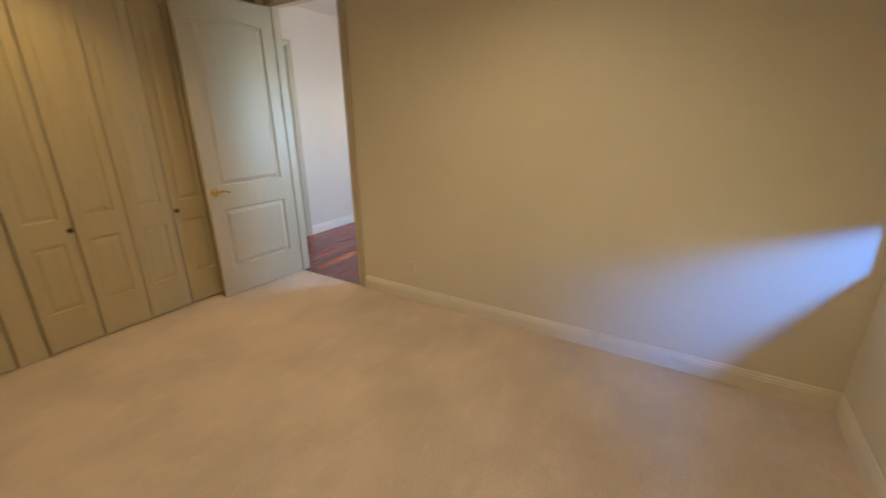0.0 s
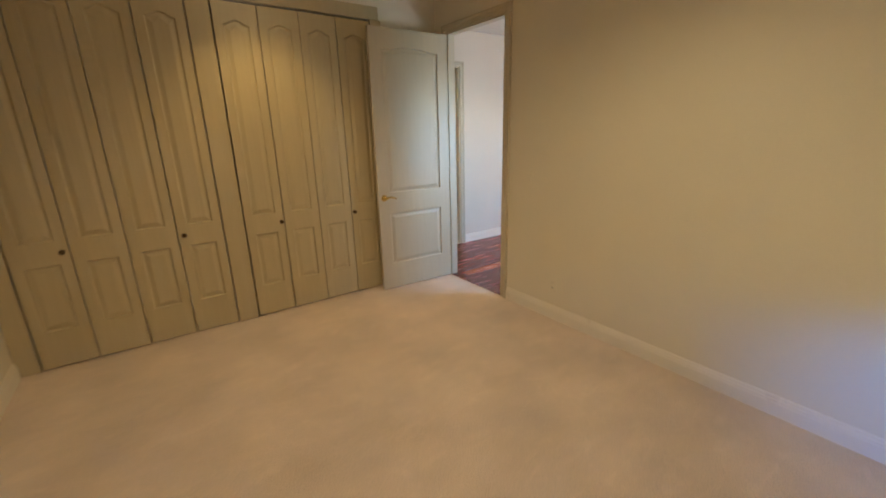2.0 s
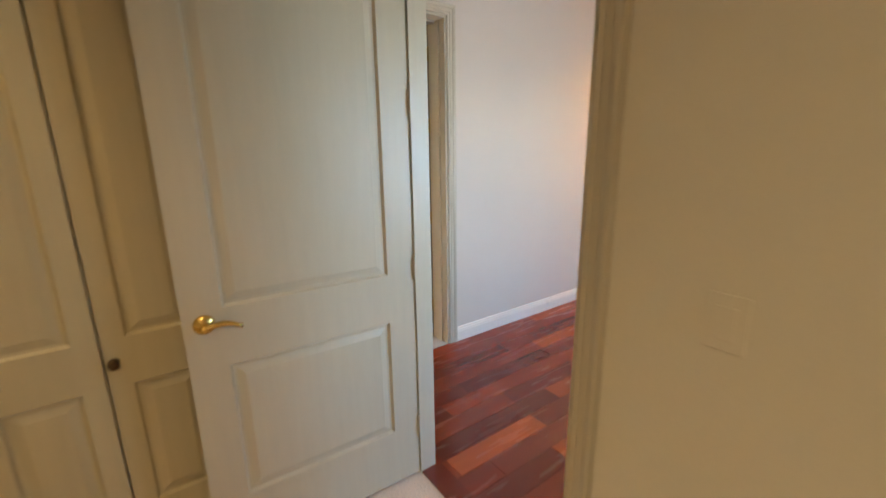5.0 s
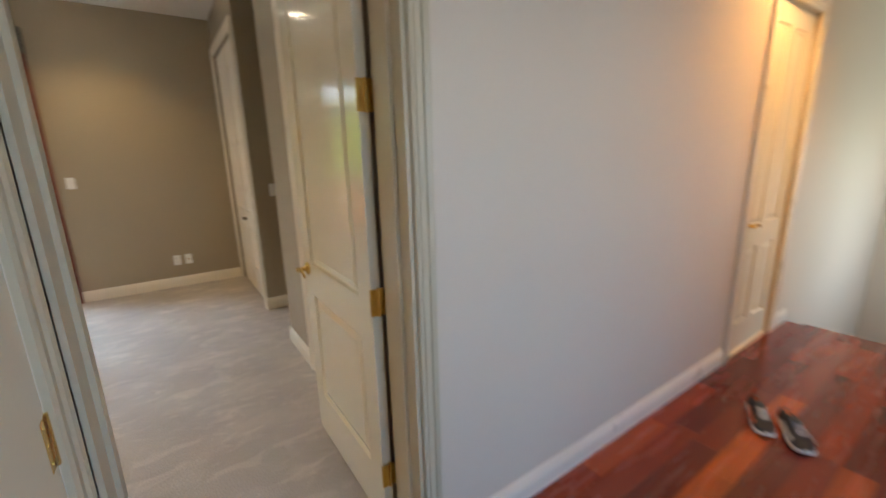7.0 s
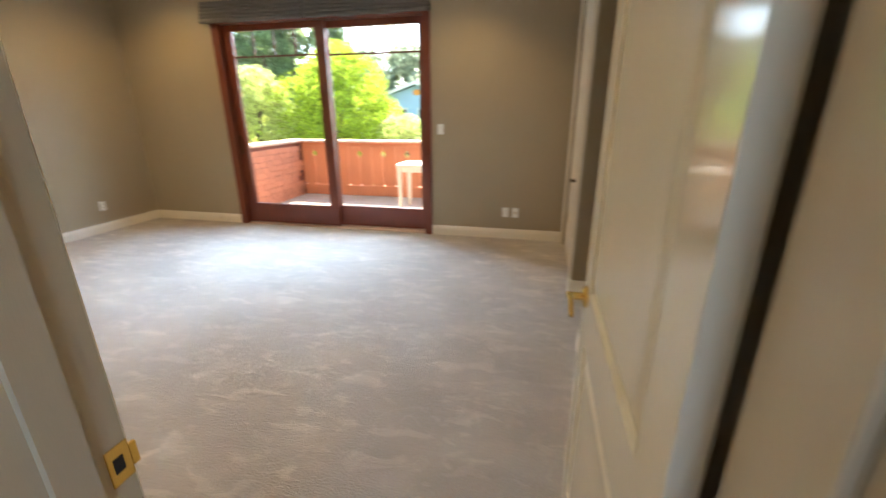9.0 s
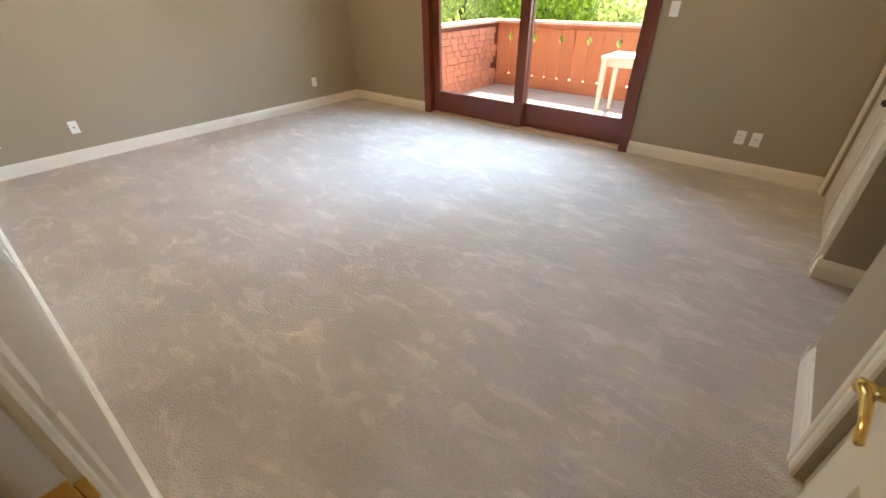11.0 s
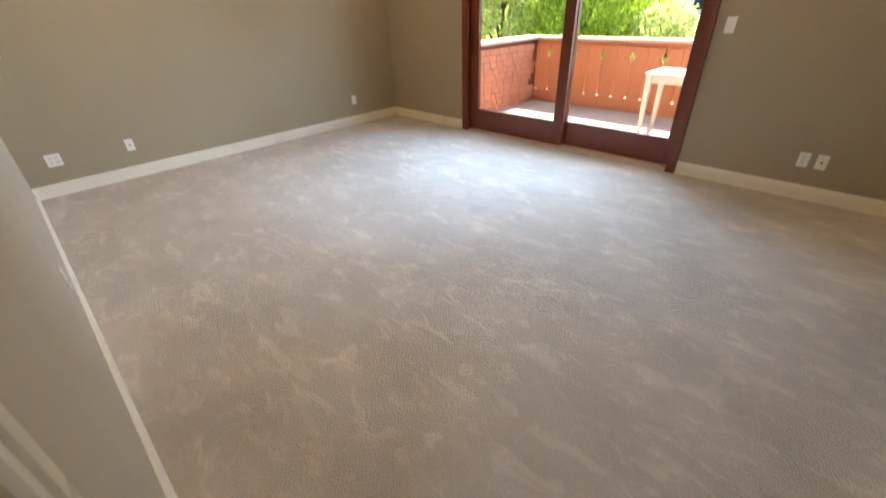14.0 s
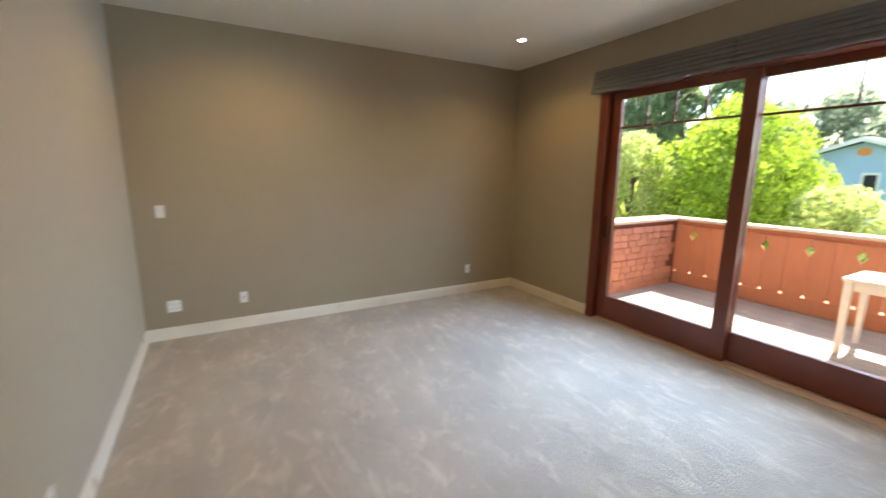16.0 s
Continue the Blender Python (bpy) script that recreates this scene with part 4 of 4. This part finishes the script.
def tree(label, x, y, top, radius, mat, seed, count=9000, size=0.16, low=0.0, category="tree", masses=14, tall=1.0):
    rng = random.Random(seed)
    base = -3.2
    owner = thing("tree" if category == "tree" else "bush", label, category, Matrix.Translation((x, y, base)))
    bm = bmesh.new()
    h = top - base
    crown0 = max(0.4, (low - base))
    limb(bm, (0, 0, 0), (0.1, 0.05, crown0 + (h - crown0) * 0.6), 0.16 * radius ** 0.5, 0.04, 10, 6, 0.03, rng)
    blobs = []
    for i in range(masses):
        u = (i + 0.5) / masses
        z = crown0 + (h - crown0) * u * 0.92
        spread = radius * math.sin(math.pi * min(0.93, 0.16 + 0.8 * u)) * 0.72
        a = i * 2.4 + rng.uniform(-0.4, 0.4)
        r = radius * rng.uniform(0.34, 0.5)
        c = (spread * math.cos(a), spread * math.sin(a), z)
        blobs.append((*c, r, 0.85 * tall))
        limb(bm, (0.03, 0.02, max(0.2, z - 0.9 * radius)), c, 0.045, 0.012, 6, 4, 0.08, rng)
    part("trunk", bm, BARK, owner)
    verts, faces = leaf_cloud(rng, blobs, count, size)
    me = bpy.data.meshes.new("crown")
    me.from_pydata(verts, [], faces)
    me.materials.append(mat)
    crown = new("crown", me)
    crown.parent = owner
    return owner


tree("bright green broad tree beyond the balcony in full sun", -7.3, 15.0, 3.75, 2.2, LEAF_BRIGHT, 3, 34000, 0.11, -0.8, masses=20)
tree("pale green sunlit tree beyond the shingled balcony wall", -9.4, 13.0, 2.95, 1.35, LEAF_PALE, 5, 18000, 0.095, -0.6)
tree("bushy pale green shrub beside the parapet", -4.4, 14.6, 1.3, 1.25, LEAF_PALE, 8, 12000, 0.09, -1.2, "bush")
tree("bushy pale green shrub beside the parapet", -2.2, 15.2, 1.1, 1.2, LEAF_PALE, 9, 11000, 0.09, -1.2, "bush")
tree("dark bushy shrub below the trees", -11.8, 15.0, 1.2, 1.5, LEAF_BRIGHT, 10, 6000, 0.16, -1.4, "bush")
for cx, cy, top, seed in ((-18.6, 24.5, 9.6, 21), (-16.6, 25.0, 10.5, 22), (-14.6, 24.0, 9.0, 23), (-21.5, 25.5, 9.5, 24), (-12.7, 25.6, 8.6, 25), (-19.8, 22.8, 10.0, 26), (-15.6, 22.6, 9.8, 27)):
    tree("tall dark green conifer behind the garden trees", cx, cy, top, 1.35, LEAF_DARK, seed, 8000, 0.26, -1.5, masses=16, tall=1.5)
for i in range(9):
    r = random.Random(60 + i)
    tree("distant green tree behind the house, haze put into its leaf colour", -36 + 5.2 * i, 46 + r.uniform(-2, 4), 8.2 + r.uniform(-1, 1.4), 4.2, LEAF_HAZY, 40 + i, 9000, 0.42, -1.0, masses=12)

house = thing("house", "blue grey house with a pale gable roof beyond the garden", "house", Matrix.Translation((-8.5, 30, -3.2)))
bm = bmesh.new()
extrude(bm, [(-2.2, 0), (2.6, 0), (2.6, 5.7), (0, 6.55), (-2.2, 5.85)], 0, 6)
part("wall", bm, HOUSEWALL, house)
bm = bmesh.new()
extrude(bm, [(-2.75, 5.72), (0, 6.62), (3.2, 5.55), (3.2, 5.7), (0, 6.8), (-2.75, 5.88)], -0.5, 6.3)
part("roof", bm, HOUSEROOF, house)
bm = bmesh.new()
extrude(bm, [(-2.75, 5.66), (0, 6.56), (3.2, 5.49), (3.2, 5.69), (0, 6.79), (-2.75, 5.86)], -0.56, -0.5)
part("barge_board", bm, TRIM, house, "white barge board")
bm = bmesh.new()
extrude(bm, [(0.28 * math.cos(a), 6.05 + 0.22 * math.sin(a)) for a in [2 * math.pi * k / 10 for k in range(10)]], -0.04, 0.0)
part("gable_ornament", bm, ORANGE, house, "orange round gable ornament")
for wx0, wx1 in ((-1.95, -1.45), (-1.35, -0.75), (0.05, 0.75)):
    win = part("window", boxes((wx0, wx1, -0.06, 0, 3.98, 4.06), (wx0, wx1, -0.06, 0, 4.88, 5.0), (wx0, wx0 + 0.1, -0.06, 0, 4.06, 4.88), (wx1 - 0.1, wx1, -0.06, 0, 4.06, 4.88)), TRIM, house, "white framed window")
    part("pane", boxes((wx0 + 0.1, wx1 - 0.1, -0.03, -0.004, 4.06, 4.88)), DARK, win, "dark window pane")

# ---- pieces ----
rng = random.Random(7)
# hall planks, running along the hall
meshes = {}
for row in range(24):
    y = -0.005 - 0.125 * row
    x = HX + 0.01 - rng.uniform(0, 0.9)
    while x < 4.29:
        ln = rng.choice((0.6, 0.8, 1.0, 1.2))
        a, b = max(x, HX + 0.004), min(x + ln, 4.29 if y > -1.1 else 2.44)
        if b - a > 0.05:
            me = mesh_of("plank", boxes((a + 0.0006, b - 0.0006, y - 0.1244, y - 0.0006, -0.014, 0.0), bevel=0.0008), PLANK)
            ob = new("plank", me)
            ob.parent = bpy.data.objects["floor_hall_subfloor"]
        x += ln

# shingles on the balcony wall, in courses of uneven widths
shingle_meshes = []
for wdt in (0.11, 0.15, 0.19, 0.23, 0.27):
    bm = bmesh.new()
    v = [bm.verts.new(c) for c in ((0, 0, 0), (0, wdt, 0), (0.034, wdt, 0), (0.034, 0, 0), (0, 0, 0.09), (0, wdt, 0.09), (0.022, wdt, 0.09), (0.022, 0, 0.09))]
    for q in ((0, 1, 2, 3), (4, 7, 6, 5), (3, 2, 6, 7), (0, 3, 7, 4), (1, 5, 6, 2), (0, 4, 5, 1)):
        bm.faces.new([v[i] for i in q])
    shingle_meshes.append((wdt, mesh_of("shingle", bm, SHINGLE)))
# each course stops short; its gap takes the place of the butt's shadow
for c in range(10):
    z = DZ + 0.0 + 0.1 * c
    y = 4.85 - rng.uniform(0, 0.1)
    while y < 7.54:
        wdt, me = rng.choice(shingle_meshes)
        if y + wdt < 7.548 and y > 4.845:
            ob = new("shingle", me)
            ob.location = (-4.42, y, z + rng.uniform(-0.004, 0.004))
            ob.parent = shingle_wall
        y += wdt + 0.013

# deck boards
deck_mesh = mesh_of("deck_board", boxes((-4.40, 2.0, 0, 0.136, -0.026, 0), bevel=0.003), DECK)
for i in range(19):
    ob = new("deck_board", deck_mesh)
    ob.location = (0, 4.845 + 0.142 * i, DZ)
    ob.parent = bpy.data.objects["deck_base"]
